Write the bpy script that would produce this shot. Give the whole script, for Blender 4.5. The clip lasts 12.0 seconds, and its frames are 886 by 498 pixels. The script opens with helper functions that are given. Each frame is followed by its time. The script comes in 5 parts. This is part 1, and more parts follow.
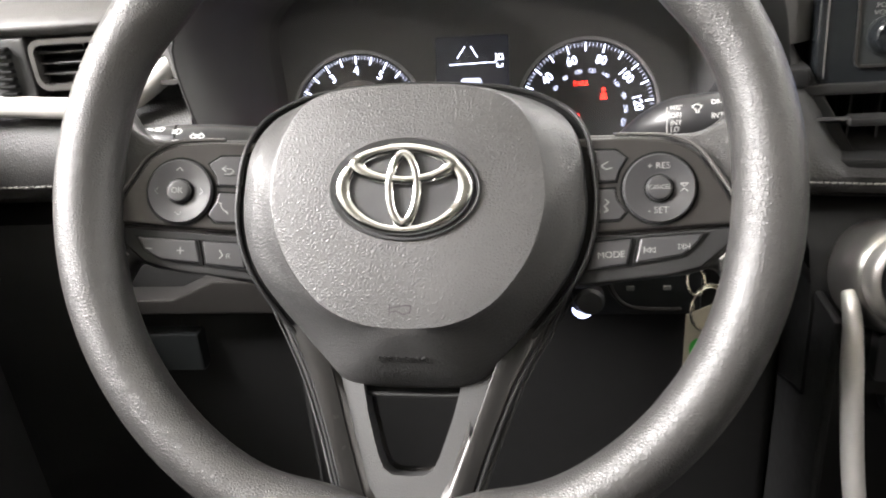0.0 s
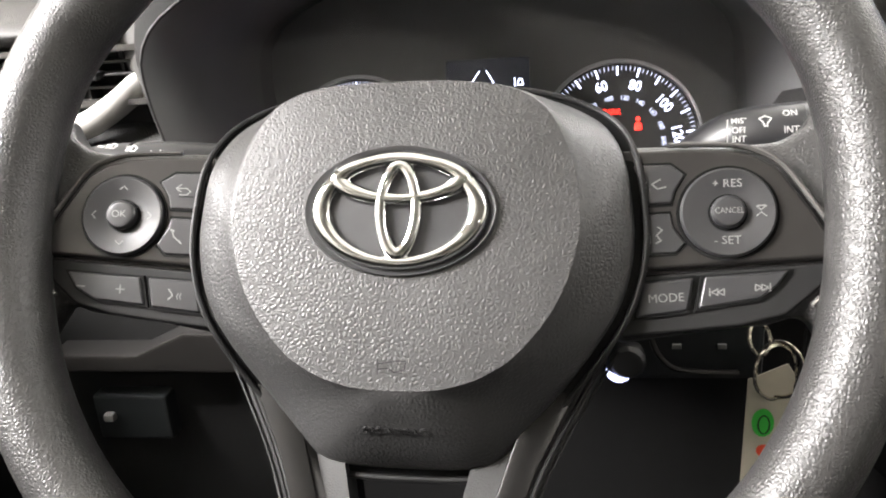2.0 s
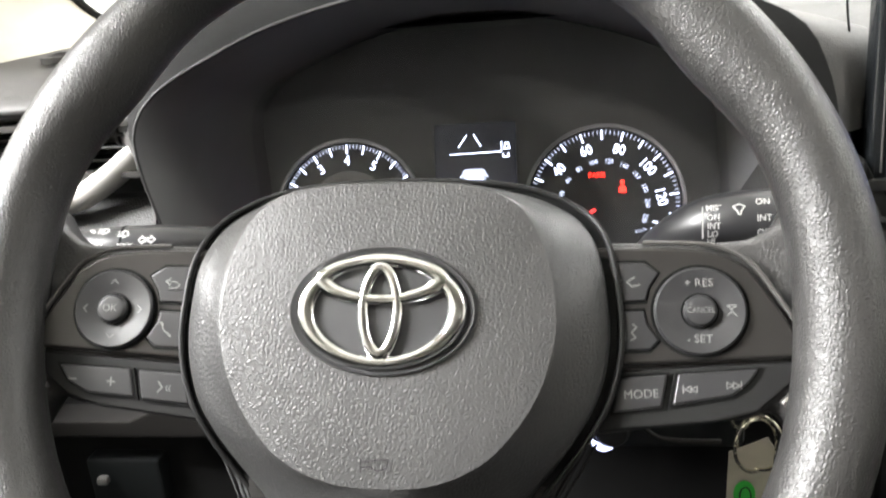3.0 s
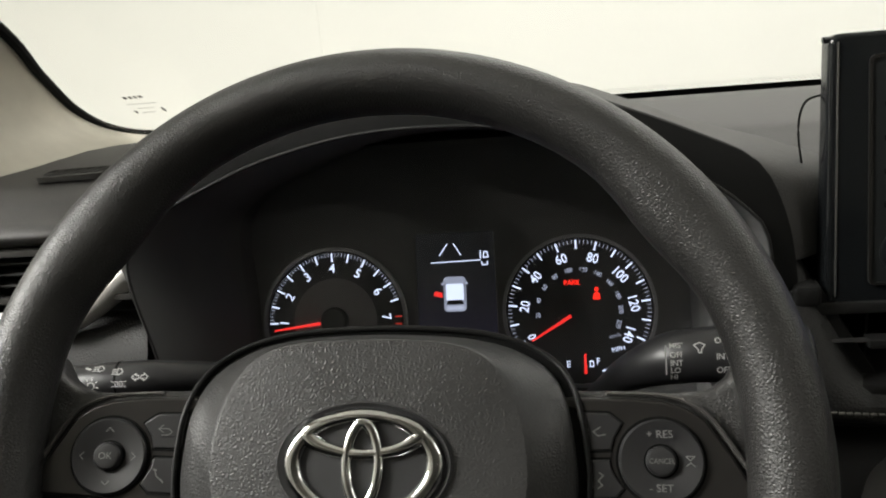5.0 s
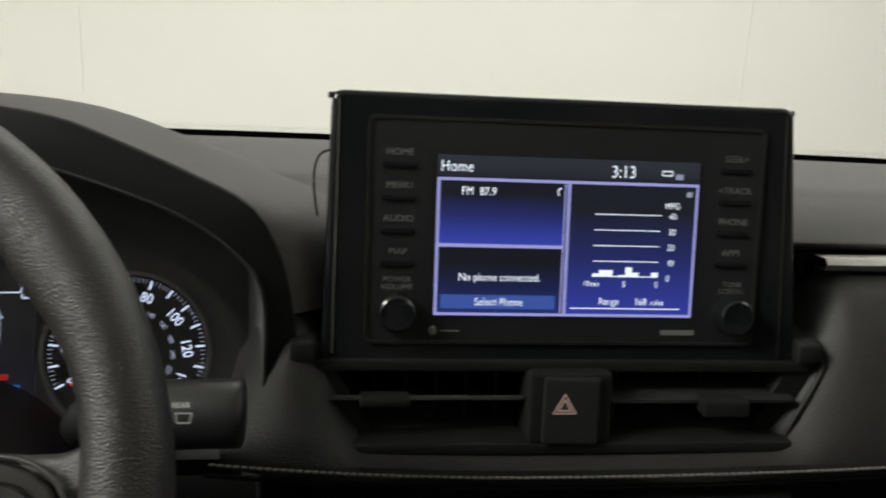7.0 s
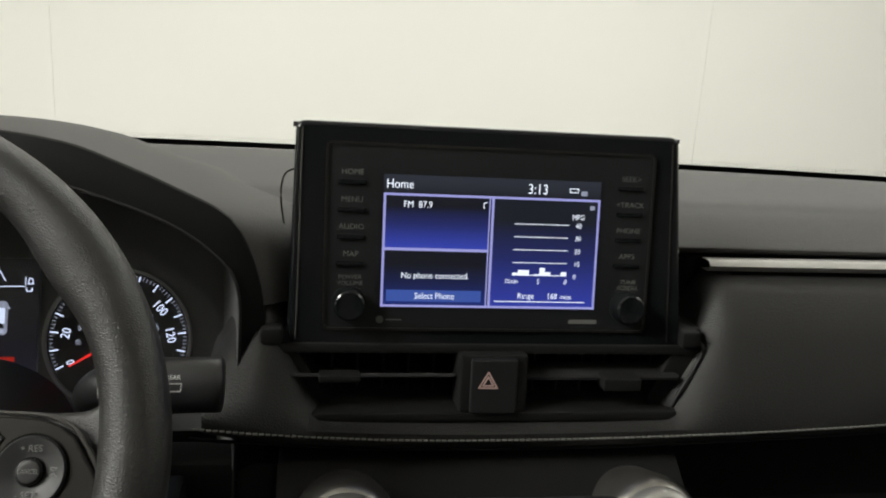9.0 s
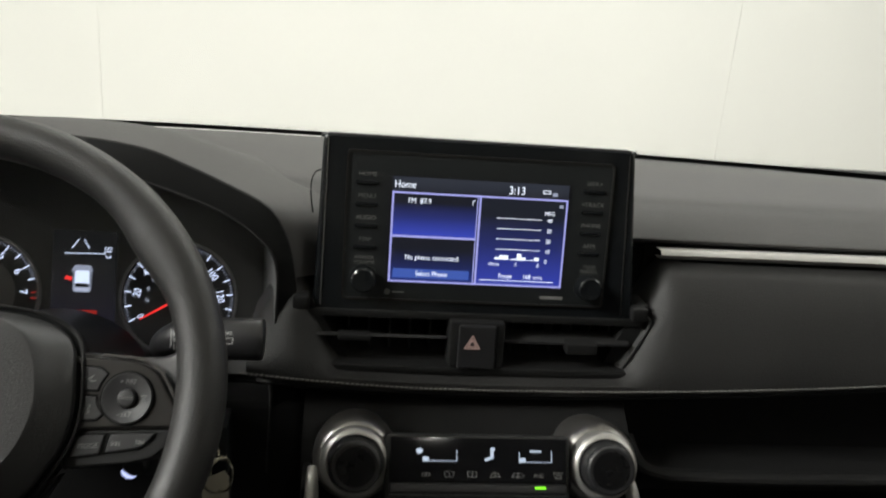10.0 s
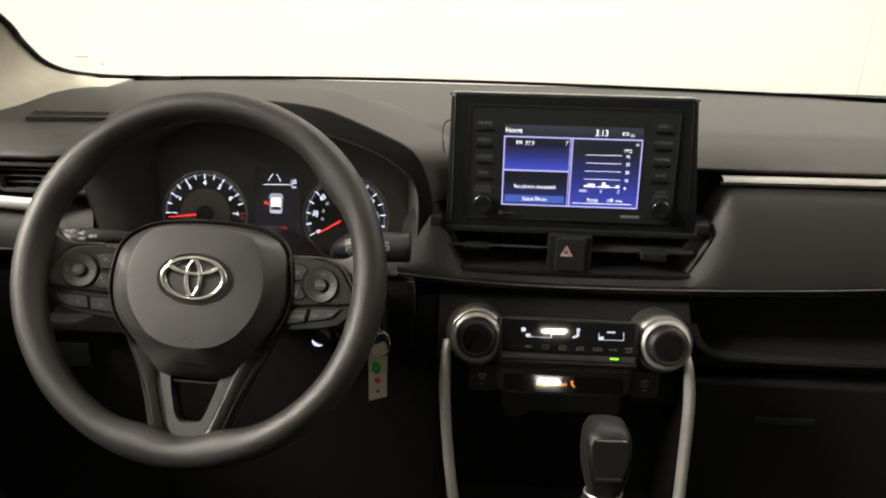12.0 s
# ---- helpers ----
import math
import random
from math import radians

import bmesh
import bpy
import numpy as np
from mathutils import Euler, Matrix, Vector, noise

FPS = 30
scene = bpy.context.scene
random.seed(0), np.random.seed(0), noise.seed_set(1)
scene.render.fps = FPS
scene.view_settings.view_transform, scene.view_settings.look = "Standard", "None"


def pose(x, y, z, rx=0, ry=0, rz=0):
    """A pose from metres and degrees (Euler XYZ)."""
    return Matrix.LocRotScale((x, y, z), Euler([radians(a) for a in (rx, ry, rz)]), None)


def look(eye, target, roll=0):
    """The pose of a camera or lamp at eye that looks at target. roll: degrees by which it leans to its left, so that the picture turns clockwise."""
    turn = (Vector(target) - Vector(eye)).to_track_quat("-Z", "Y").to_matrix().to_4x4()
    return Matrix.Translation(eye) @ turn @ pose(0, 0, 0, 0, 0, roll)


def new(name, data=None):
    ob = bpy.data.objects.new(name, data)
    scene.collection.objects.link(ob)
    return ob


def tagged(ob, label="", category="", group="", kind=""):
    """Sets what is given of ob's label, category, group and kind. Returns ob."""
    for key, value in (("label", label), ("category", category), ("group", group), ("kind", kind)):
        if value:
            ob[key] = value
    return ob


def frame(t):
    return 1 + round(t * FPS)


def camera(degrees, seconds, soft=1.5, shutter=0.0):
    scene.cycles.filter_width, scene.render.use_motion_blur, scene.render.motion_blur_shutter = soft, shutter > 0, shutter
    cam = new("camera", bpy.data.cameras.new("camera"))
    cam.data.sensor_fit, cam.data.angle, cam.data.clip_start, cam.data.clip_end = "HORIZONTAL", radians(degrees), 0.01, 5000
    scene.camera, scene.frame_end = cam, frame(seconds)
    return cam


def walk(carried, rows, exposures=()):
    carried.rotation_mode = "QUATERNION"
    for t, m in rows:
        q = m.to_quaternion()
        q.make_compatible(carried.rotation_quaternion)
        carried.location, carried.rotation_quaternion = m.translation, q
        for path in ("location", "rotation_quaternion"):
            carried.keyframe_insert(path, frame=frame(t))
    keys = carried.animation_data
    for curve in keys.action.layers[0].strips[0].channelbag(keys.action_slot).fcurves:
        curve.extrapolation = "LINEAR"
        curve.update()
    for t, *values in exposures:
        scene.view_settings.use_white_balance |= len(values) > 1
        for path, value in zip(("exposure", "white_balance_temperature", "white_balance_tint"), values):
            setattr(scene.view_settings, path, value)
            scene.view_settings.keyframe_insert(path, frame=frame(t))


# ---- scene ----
cam = camera(57.5, 12.0, soft=2.0, shutter=0.4)
PATH = [
    (0, (0.066, 0.078, 1.199), (-0.217, 1.872, 0.362), -4.9),
    (0.5, (0.057, 0.105, 1.18), (-0.255, 1.914, 0.387), -4.9),
    (1, (0.052, 0.13, 1.174), (-0.269, 1.966, 0.448), -4.9),
    (1.5, (0.054, 0.147, 1.16), (-0.265, 1.986, 0.443), -4.8),
    (2, (0.057, 0.152, 1.154), (-0.259, 2.003, 0.467), -4.6),
    (2.5, (0.059, 0.15, 1.161), (-0.26, 2.008, 0.492), -4.7),
    (3, (0.066, 0.155, 1.186), (-0.245, 2.021, 0.539), -4.9),
    (3.5, (0.068, 0.15, 1.212), (-0.24, 2.031, 0.604), -5.2),
    (3.7, (0.071, 0.151, 1.216), (-0.237, 2.039, 0.634), -5.2),
    (5.3, (0.079, 0.148, 1.238), (-0.185, 2.054, 0.692), -4.9),
    (5.5, (0.086, 0.152, 1.237), (-0.165, 2.059, 0.691), -4.0),
    (6, (0.146, 0.163, 1.233), (0.031, 2.088, 0.701), -0.6),
    (6.5, (0.194, 0.168, 1.231), (0.261, 2.108, 0.747), 1.6),
    (7, (0.24, 0.174, 1.232), (0.471, 2.104, 0.761), 2.8),
    (7.5, (0.252, 0.175, 1.234), (0.561, 2.097, 0.776), 3.1),
    (7.7, (0.25, 0.175, 1.233), (0.565, 2.095, 0.769), 2.8),
    (9.3, (0.246, 0.046, 1.282), (0.54, 1.961, 0.786), 4.3),
    (9.5, (0.248, 0.022, 1.298), (0.537, 1.933, 0.784), 4.9),
    (10, (0.255, -0.046, 1.324), (0.483, 1.85, 0.729), 4.7),
    (10.5, (0.277, -0.119, 1.345), (0.364, 1.755, 0.651), 3.6),
    (11, (0.277, -0.179, 1.36), (0.296, 1.681, 0.627), 2.2),
    (11.5, (0.276, -0.224, 1.387), (0.203, 1.624, 0.625), 1.1),
    (12, (0.271, -0.251, 1.405), (0.169, 1.579, 0.606), 0.9),
]
EXPOSURES = [
    (0.0, 2.5, 6320, 14), (1.5, 2.35, 6320, 14), (2.5, 2.38, 6300, 13), (3.0, 2.3, 6200, 11), (3.5, 1.85, 6200, 9), (5.3, 0.20, 6430, 8),
    (6.0, 0.14, 6350, 7), (6.5, 0.0, 6420, 7), (7.5, 0.02, 6420, 7), (9.5, 0.15, 6370, 8), (10.5, 0.47, 6240, 9), (11.0, 0.64, 6850, 10), (12.0, 0.70, 6950, 10),
]
walk(cam, [(t, look(eye, target, roll)) for t, eye, target, roll in PATH], EXPOSURES)

# ---------------------------------------------------------------- light
WHITE = (0.80, 0.79, 0.75, 1)
world = bpy.data.worlds.new("studio_air")
scene.world = world
world.use_nodes = True
world.node_tree.nodes["Background"].inputs[0].default_value = (0.9, 0.95, 1.0, 1)
world.node_tree.nodes["Background"].inputs[1].default_value = 0.02


def panel_light(name, m, sx, sy, watts, colour=(1.0, 0.97, 0.91)):
    lamp = bpy.data.lights.new(name, "AREA")
    lamp.shape, lamp.size, lamp.size_y, lamp.energy, lamp.color = "RECTANGLE", sx, sy, watts, colour
    ob = new(name, lamp)
    ob.matrix_world = m
    return ob


# Long ceiling lamps of the white photo booth: ahead of the car and along both of its sides.
panel_light("booth_lamp_ahead", look((1.75, 2.6, 2.95), (1.75, 2.7, 0)), 4.2, 1.0, 74)
panel_light("booth_lamp_driver_side", look((-2.1, -0.25, 2.95), (-1.5, -0.15, 0)), 0.9, 3.8, 440)
panel_light("booth_lamp_passenger_side", look((2.9, 0.2, 2.95), (2.5, 0.2, 0)), 0.9, 3.8, 34)
# The lit dome lamp in the roof lining.
panel_light("dome_light", look((0.455, -0.50, 1.622), (0.455, -0.45, 0)), 0.055, 0.015, 0.5, (1.0, 0.93, 0.82))


# ---------------------------------------------------------------- materials
def material(name):
    m = bpy.data.materials.new(name)
    m.use_nodes = True
    nt = m.node_tree
    return m, nt, nt.nodes["Principled BSDF"]


def coords(nt):
    return nt.nodes.new("ShaderNodeTexCoord").outputs["Object"]


def add_noise(nt, vec, scale, detail=3.0, rough=0.55):
    n = nt.nodes.new("ShaderNodeTexNoise")
    n.inputs["Scale"].default_value, n.inputs["Detail"].default_value, n.inputs["Roughness"].default_value = scale, detail, rough
    nt.links.new(vec, n.inputs["Vector"])
    return n.outputs["Fac"]


def ramp(nt, fac, stops):
    r = nt.nodes.new("ShaderNodeValToRGB")
    nt.links.new(fac, r.inputs["Fac"])
    r.color_ramp.elements[0].position, r.color_ramp.elements[0].color = stops[0]
    r.color_ramp.elements[1].position, r.color_ramp.elements[1].color = stops[-1]
    for p, c in stops[1:-1]:
        e = r.color_ramp.elements.new(p)
        e.color = c
    return r.outputs["Color"]


def spread(nt, fac, lo, hi):
    n = nt.nodes.new("ShaderNodeMapRange")
    nt.links.new(fac, n.inputs["Value"])
    n.inputs["To Min"].default_value, n.inputs["To Max"].default_value = lo, hi
    return n.outputs["Result"]


def bumped(nt, bsdf, heights):
    last = None
    for fac, strength, dist in heights:
        b = nt.nodes.new("ShaderNodeBump")
        b.inputs["Strength"].default_value, b.inputs["Distance"].default_value = strength, dist
        nt.links.new(fac, b.inputs["Height"])
        if last:
            nt.links.new(last, b.inputs["Normal"])
        last = b.outputs["Normal"]
    nt.links.new(last, bsdf.inputs["Normal"])


def grey(v, warm=1.0):
    return (v * warm, v, v / warm, 1)


def grained(name, value, rough, cell, depth, warm=1.0, spec=0.5):
    """Moulded or stitched skin: pebbled cells of the given size, worn in soft patches."""
    m, nt, b = material(name)
    vec = coords(nt)
    warp = nt.nodes.new("ShaderNodeVectorMath")
    warp.operation = "MULTIPLY_ADD"
    wob = nt.nodes.new("ShaderNodeTexNoise")
    wob.inputs["Scale"].default_value = 1.1 / cell
    nt.links.new(vec, wob.inputs["Vector"])
    nt.links.new(wob.outputs["Color"], warp.inputs[0])
    warp.inputs[1].default_value = (cell * 0.45,) * 3
    nt.links.new(vec, warp.inputs[2])
    vor = nt.nodes.new("ShaderNodeTexVoronoi")
    vor.feature = "DISTANCE_TO_EDGE"
    vor.inputs["Scale"].default_value = 1 / cell
    nt.links.new(warp.outputs[0], vor.inputs["Vector"])
    hill = nt.nodes.new("ShaderNodeMapRange")
    hill.interpolation_type = "SMOOTHSTEP"
    hill.inputs["From Max"].default_value = 0.36
    nt.links.new(vor.outputs["Distance"], hill.inputs["Value"])
    patch = add_noise(nt, vec, 14)
    fine = add_noise(nt, vec, 2.2 / cell, 2)
    nt.links.new(ramp(nt, patch, [(0.3, grey(value * 0.86, warm)), (0.7, grey(value * 1.14, warm))]), b.inputs["Base Color"])
    nt.links.new(spread(nt, patch, rough - 0.06, rough + 0.06), b.inputs["Roughness"])
    b.inputs["Specular IOR Level"].default_value = spec
    bumped(nt, b, [(hill.outputs["Result"], 1.0, depth), (fine, 0.25, depth * 0.5)])
    return m


def plain(name, colour, rough, metal=0.0, coat=0.0, mottled=0.08, bump=0.0, scale=40.0, spec=0.5):
    m, nt, b = material(name)
    vec = coords(nt)
    n = add_noise(nt, vec, scale)
    lo, hi = [tuple(c * k for c in colour[:3]) + (1,) for k in (1 - mottled, 1 + mottled)]
    nt.links.new(ramp(nt, n, [(0.3, lo), (0.7, hi)]), b.inputs["Base Color"])
    nt.links.new(spread(nt, add_noise(nt, vec, scale * 3), rough * 0.88, rough * 1.12), b.inputs["Roughness"])
    b.inputs["Metallic"].default_value, b.inputs["Coat Weight"].default_value = metal, coat
    b.inputs["Specular IOR Level"].default_value = spec
    if bump:
        bumped(nt, b, [(add_noise(nt, vec, 900, 4), 0.4, bump)])
    return m


def glowing(name, colour, strength, base=0.01):
    m, nt, b = material(name)
    b.inputs["Base Color"].default_value = (base, base, base, 1)
    b.inputs["Roughness"].default_value = 0.25
    b.inputs["Emission Color"].default_value = (*colour, 1)
    b.inputs["Emission Strength"].default_value = strength
    return m


def display_glow(name, low, high, strength, y0, y1):
    """A lit panel whose picture runs from one colour at its lower edge to another at its upper edge."""
    m, nt, b = material(name)
    sep = nt.nodes.new("ShaderNodeSeparateXYZ")
    nt.links.new(coords(nt), sep.inputs[0])
    mr = nt.nodes.new("ShaderNodeMapRange")
    nt.links.new(sep.outputs["Y"], mr.inputs["Value"])
    mr.inputs["From Min"].default_value, mr.inputs["From Max"].default_value = y0, y1
    col = ramp(nt, mr.outputs["Result"], [(0.0, (*low, 1)), (0.45, (*[(a * 0.30 + c * 0.70) for a, c in zip(low, high)], 1)), (0.8, (*high, 1))])
    nt.links.new(col, b.inputs["Emission Color"])
    b.inputs["Emission Strength"].default_value = strength
    b.inputs["Base Color"].default_value = (0.01, 0.01, 0.012, 1)
    b.inputs["Roughness"].default_value = 0.3
    return m


def clear(name, tint=(0.97, 0.98, 0.97), gloss=0.05, rough=0.0):
    m = bpy.data.materials.new(name)
    m.use_nodes = True
    nt = m.node_tree
    nt.nodes.clear()
    out, mix = nt.nodes.new("ShaderNodeOutputMaterial"), nt.nodes.new("ShaderNodeMixShader")
    tr, gl = nt.nodes.new("ShaderNodeBsdfTransparent"), nt.nodes.new("ShaderNodeBsdfGlossy")
    tr.inputs[0].default_value = (*tint, 1)
    gl.inputs["Roughness"].default_value = rough
    mix.inputs[0].default_value = gloss
    nt.links.new(tr.outputs[0], mix.inputs[1])
    nt.links.new(gl.outputs[0], mix.inputs[2])
    nt.links.new(mix.outputs[0], out.inputs[0])
    return m


RIM_SKIN = grained("rim_urethane", 0.021, 0.42, 0.0016, 0.00013, 1.03, 0.5)
PAD_SKIN = grained("airbag_cover_skin", 0.033, 0.48, 0.0018, 0.00015, 1.01, 0.45)
PAD_EDGE = grained("airbag_cover_border", 0.026, 0.40, 0.0018, 0.00011, 1.01, 0.5)
DASH_SKIN = grained("dash_top_skin", 0.046, 0.62, 0.0020, 0.00012, 1.04)
LEATHER = grained("dash_leatherette", 0.021, 0.55, 0.0022, 0.00014, 1.02, 0.32)
HOOD_SKIN = grained("binnacle_plastic", 0.115, 0.58, 0.0010, 0.00005)
BLACK = grained("black_moulded_plastic", 0.015, 0.55, 0.0012, 0.00005)
DARK = plain("dark_inner_plastic", (0.008, 0.008, 0.008), 0.6, spec=0.2)
SPOKE = plain("satin_spoke_paint", (0.032, 0.030, 0.0285), 0.30, metal=0.55, bump=0.00003)
SWITCH = plain("switch_plastic", (0.016, 0.016, 0.017), 0.40, bump=0.00004)
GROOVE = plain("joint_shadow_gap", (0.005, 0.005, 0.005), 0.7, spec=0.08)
BADGE_FACE = plain("badge_satin_face", (0.030, 0.030, 0.031), 0.42, spec=0.4)
RUBBER = plain("black_rubber_welt", (0.008, 0.008, 0.008), 0.50, spec=0.22)
GLOSS = plain("piano_black", (0.008, 0.009, 0.010), 0.12, mottled=0.02, spec=0.4)
SATIN_BLACK = plain("satin_black_bezel", (0.013, 0.0145, 0.015), 0.34, spec=0.4)
DISPLAY_GLASS = plain("display_glass", (0.006, 0.006, 0.007), 0.04, mottled=0.02, spec=0.5)
CHROME = plain("chrome", (0.58, 0.58, 0.575), 0.07, metal=1.0, mottled=0.02)
SILVER = plain("satin_silver_paint", (0.46, 0.45, 0.43), 0.38, metal=0.75, mottled=0.04)
PRINT = plain("white_switch_print", (0.15, 0.15, 0.147), 0.5)
FAINT = plain("grey_button_print", (0.15, 0.15, 0.145), 0.5)
EDGE = plain("spoke_edge_satin", (0.13, 0.125, 0.12), 0.25, metal=0.6)
FORK = plain("fork_satin_paint", (0.012, 0.0115, 0.011), 0.26, metal=0.45, bump=0.00002, spec=0.25)
# Same satin as FORK, lightened to paint in the light on the slope.
FORK_SLOPE = plain("fork_slope_lit_tint", (0.017, 0.016, 0.015), 0.26, metal=0.4, bump=0.00002, spec=0.2)
COLLAR = plain("knob_collar_paint", (0.30, 0.29, 0.275), 0.30, metal=0.9)
RAIL = plain("rail_satin_paint", (0.46, 0.45, 0.43), 0.34, metal=0.55)
VENT = plain("vent_black", (0.008, 0.008, 0.008), 0.6, spec=0.3)
TRIM = plain("trim_strip_paint", (0.46, 0.45, 0.43), 0.42, metal=0.4, mottled=0.03)
BAND_SKIN = grained("hood_band_plastic", 0.006, 0.65, 0.0010, 0.00004, 1.0, 0.2)
GEAR_SKIN = grained("gear_knob_leather", 0.009, 0.5, 0.0016, 0.00008, 1.0, 0.35)
GEAR_INLAY = plain("gear_inlay_satin", (0.011, 0.011, 0.011), 0.35, bump=0.00003)
LOWER = grained("lower_dash_plastic", 0.0085, 0.6, 0.0014, 0.00006, 1.0, 0.2)
TRAY = plain("tray_satin_plastic", (0.070, 0.070, 0.067), 0.42, bump=0.00003)
KNOB_FACE = plain("knob_face_dark_metal", (0.012, 0.012, 0.013), 0.28, metal=0.6)
GLOW_FAINT_RED = glowing("dim_red_light", (1.0, 0.05, 0.03), 0.28)
LETTER = plain("pale_switch_print", (0.42, 0.42, 0.41), 0.5)
THREAD = plain("grey_thread", (0.13, 0.127, 0.118), 0.8)
PILLAR = plain("pillar_fabric", (0.50, 0.47, 0.40), 0.9, bump=0.0006, scale=25)
HEADLINER = plain("roof_lining", (0.45, 0.43, 0.38), 0.95, bump=0.0006, scale=25)
BOOTH = plain("white_booth_paint", (0.80, 0.79, 0.75), 0.65, mottled=0.02, scale=0.8)
BOOTH_FLOOR = plain("grey_booth_floor", (0.45, 0.45, 0.44), 0.5, scale=2.0)
CARPET = plain("black_carpet", (0.012, 0.012, 0.012), 0.95, bump=0.002)
GLASS = clear("window_glass")
LENS = clear("cluster_lens", (0.96, 0.96, 0.97), 0.08, 0.5)
PAPER = plain("tag_paper", (0.48, 0.45, 0.36), 0.7, mottled=0.1)
GREEN = plain("green_marker", (0.05, 0.50, 0.06), 0.6)
RED_INK = plain("red_marker", (0.75, 0.08, 0.03), 0.6)
BLACK_INK = plain("black_marker", (0.01, 0.01, 0.01), 0.6)
STEEL = plain("steel_wire", (0.72, 0.68, 0.58), 0.18, metal=1.0)
DIAL = plain("dial_face", (0.008, 0.008, 0.010), 0.35)
DIAL_WARM = plain("tachometer_inner_face", (0.15, 0.14, 0.145), 0.38, metal=0.4)
GLOW_WHITE = glowing("dial_white_light", (0.68, 0.76, 1.0), 1.1)
GLOW_DIM = glowing("dial_dim_light", (0.72, 0.78, 1.0), 0.35)
GLOW_KM = glowing("dial_inner_light", (0.72, 0.78, 1.0), 0.55)
GLOW_CLIMATE = glowing("climate_display_light", (0.75, 0.85, 1.0), 0.6)
GLOW_RED = glowing("red_warning_light", (1.0, 0.02, 0.01), 1.3)
GLOW_NEEDLE = glowing("red_needle_light", (1.0, 0.035, 0.03), 0.8)
GLOW_BLUE = glowing("blue_trip_light", (0.08, 0.25, 1.0), 0.28)
GLOW_AMBER = glowing("amber_lamp", (1.0, 0.33, 0.02), 0.9)
GLOW_GREEN = glowing("green_lamp", (0.25, 1.0, 0.02), 1.2)
GLOW_LILAC = glowing("screen_frame_light", (0.36, 0.36, 0.75), 0.85)
GLOW_TEXT = glowing("screen_text_light", (0.85, 0.90, 1.0), 1.05)
GLOW_BUTTON = glowing("screen_button_light", (0.045, 0.09, 0.36), 0.9)
GLOW_KEY = glowing("ignition_ring_light", (0.55, 0.60, 1.0), 1.0)
SCREEN_UP = display_glow("screen_radio_panel", (0.035, 0.055, 0.42), (0.004, 0.005, 0.010), 0.9, 0.008, 0.044)
SCREEN_LOW = display_glow("screen_phone_panel", (0.015, 0.03, 0.20), (0.004, 0.005, 0.010), 0.8, -0.032, 0.004)
SCREEN_RIGHT = display_glow("screen_mileage_panel", (0.03, 0.045, 0.36), (0.006, 0.008, 0.014), 0.9, -0.032, 0.044)
SCREEN_HEAD = display_glow("screen_header", (0.012, 0.014, 0.022), (0.03, 0.035, 0.05), 0.6, 0.044, 0.058)
TFT = display_glow("cluster_display", (0.045, 0.04, 0.075), (0.012, 0.013, 0.018), 0.18, -0.03, 0.05)
GLOW_DOME = glowing("dome_lamp_lens", (1.0, 0.95, 0.86), 22.0)
STAMP = plain("glass_stamp_print", (0.24, 0.24, 0.23), 0.6)
RING = plain("dark_dial_ring", (0.34, 0.34, 0.36), 0.30, metal=0.7)
HAZARD = glowing("hazard_print", (1.0, 0.35, 0.22), 0.10, 0.3)


# ---------------------------------------------------------------- building tools
def finish(ob, angle=35):
    me = ob.data
    me.polygons.foreach_set("use_smooth", [True] * len(me.polygons))
    me.set_sharp_from_angle(angle=radians(angle))
    return ob


def thing(name, m, label, category, group="", kind=""):
    ob = new(name)
    ob.empty_display_size = 0.05
    ob.matrix_world = m
    return tagged(ob, label, category, group, kind)


def part(name, bm, mat, parent, label="", angle=35):
    me = bpy.data.meshes.new(name)
    bmesh.ops.recalc_face_normals(bm, faces=bm.faces)
    bm.to_mesh(me)
    bm.free()
    me.materials.append(mat)
    ob = finish(new(name, me), angle)
    if angle == 35 and len(me.polygons) > 8:
        ob.modifiers.new("even_normals", "WEIGHTED_NORMAL").keep_sharp = True
    ob.parent = parent
    return tagged(ob, label)


def solo(name, bm, mat, label, category, kind="", group="", angle=35):
    ob = part(name, bm, mat, None, "", angle)
    return tagged(ob, label, category, group, kind)


def thick(ob, t, offset=-1):
    s = ob.modifiers.new("thickness", "SOLIDIFY")
    s.thickness, s.offset = t, offset
    return ob


def soft(bm, width, segments=2, angle=25):
    edges = [e for e in bm.edges if len(e.link_faces) == 2 and e.calc_face_angle(0) > radians(angle)]
    if width and edges:
        bmesh.ops.bevel(bm, geom=edges, offset=width, segments=segments, affect="EDGES", profile=0.5, clamp_overlap=True)
    return bm


def block(x0, x1, y0, y1, z0, z1, bevel=0.0, segments=2, bm=None, m=None):
    own = bmesh.new()
    bmesh.ops.create_cube(own, size=1)
    for v in own.verts:
        v.co = Vector(((x0 + x1) / 2 + v.co.x * (x1 - x0), (y0 + y1) / 2 + v.co.y * (y1 - y0), (z0 + z1) / 2 + v.co.z * (z1 - z0)))
    soft(own, bevel, segments)
    return merged(own, bm, m)


def merged(own, bm=None, m=None):
    if m is not None:
        bmesh.ops.transform(own, matrix=m, verts=own.verts)
    if bm is None:
        return own
    me = bpy.data.meshes.new("tmp")
    own.to_mesh(me)
    own.free()
    bm.from_mesh(me)
    bpy.data.meshes.remove(me)
    return bm


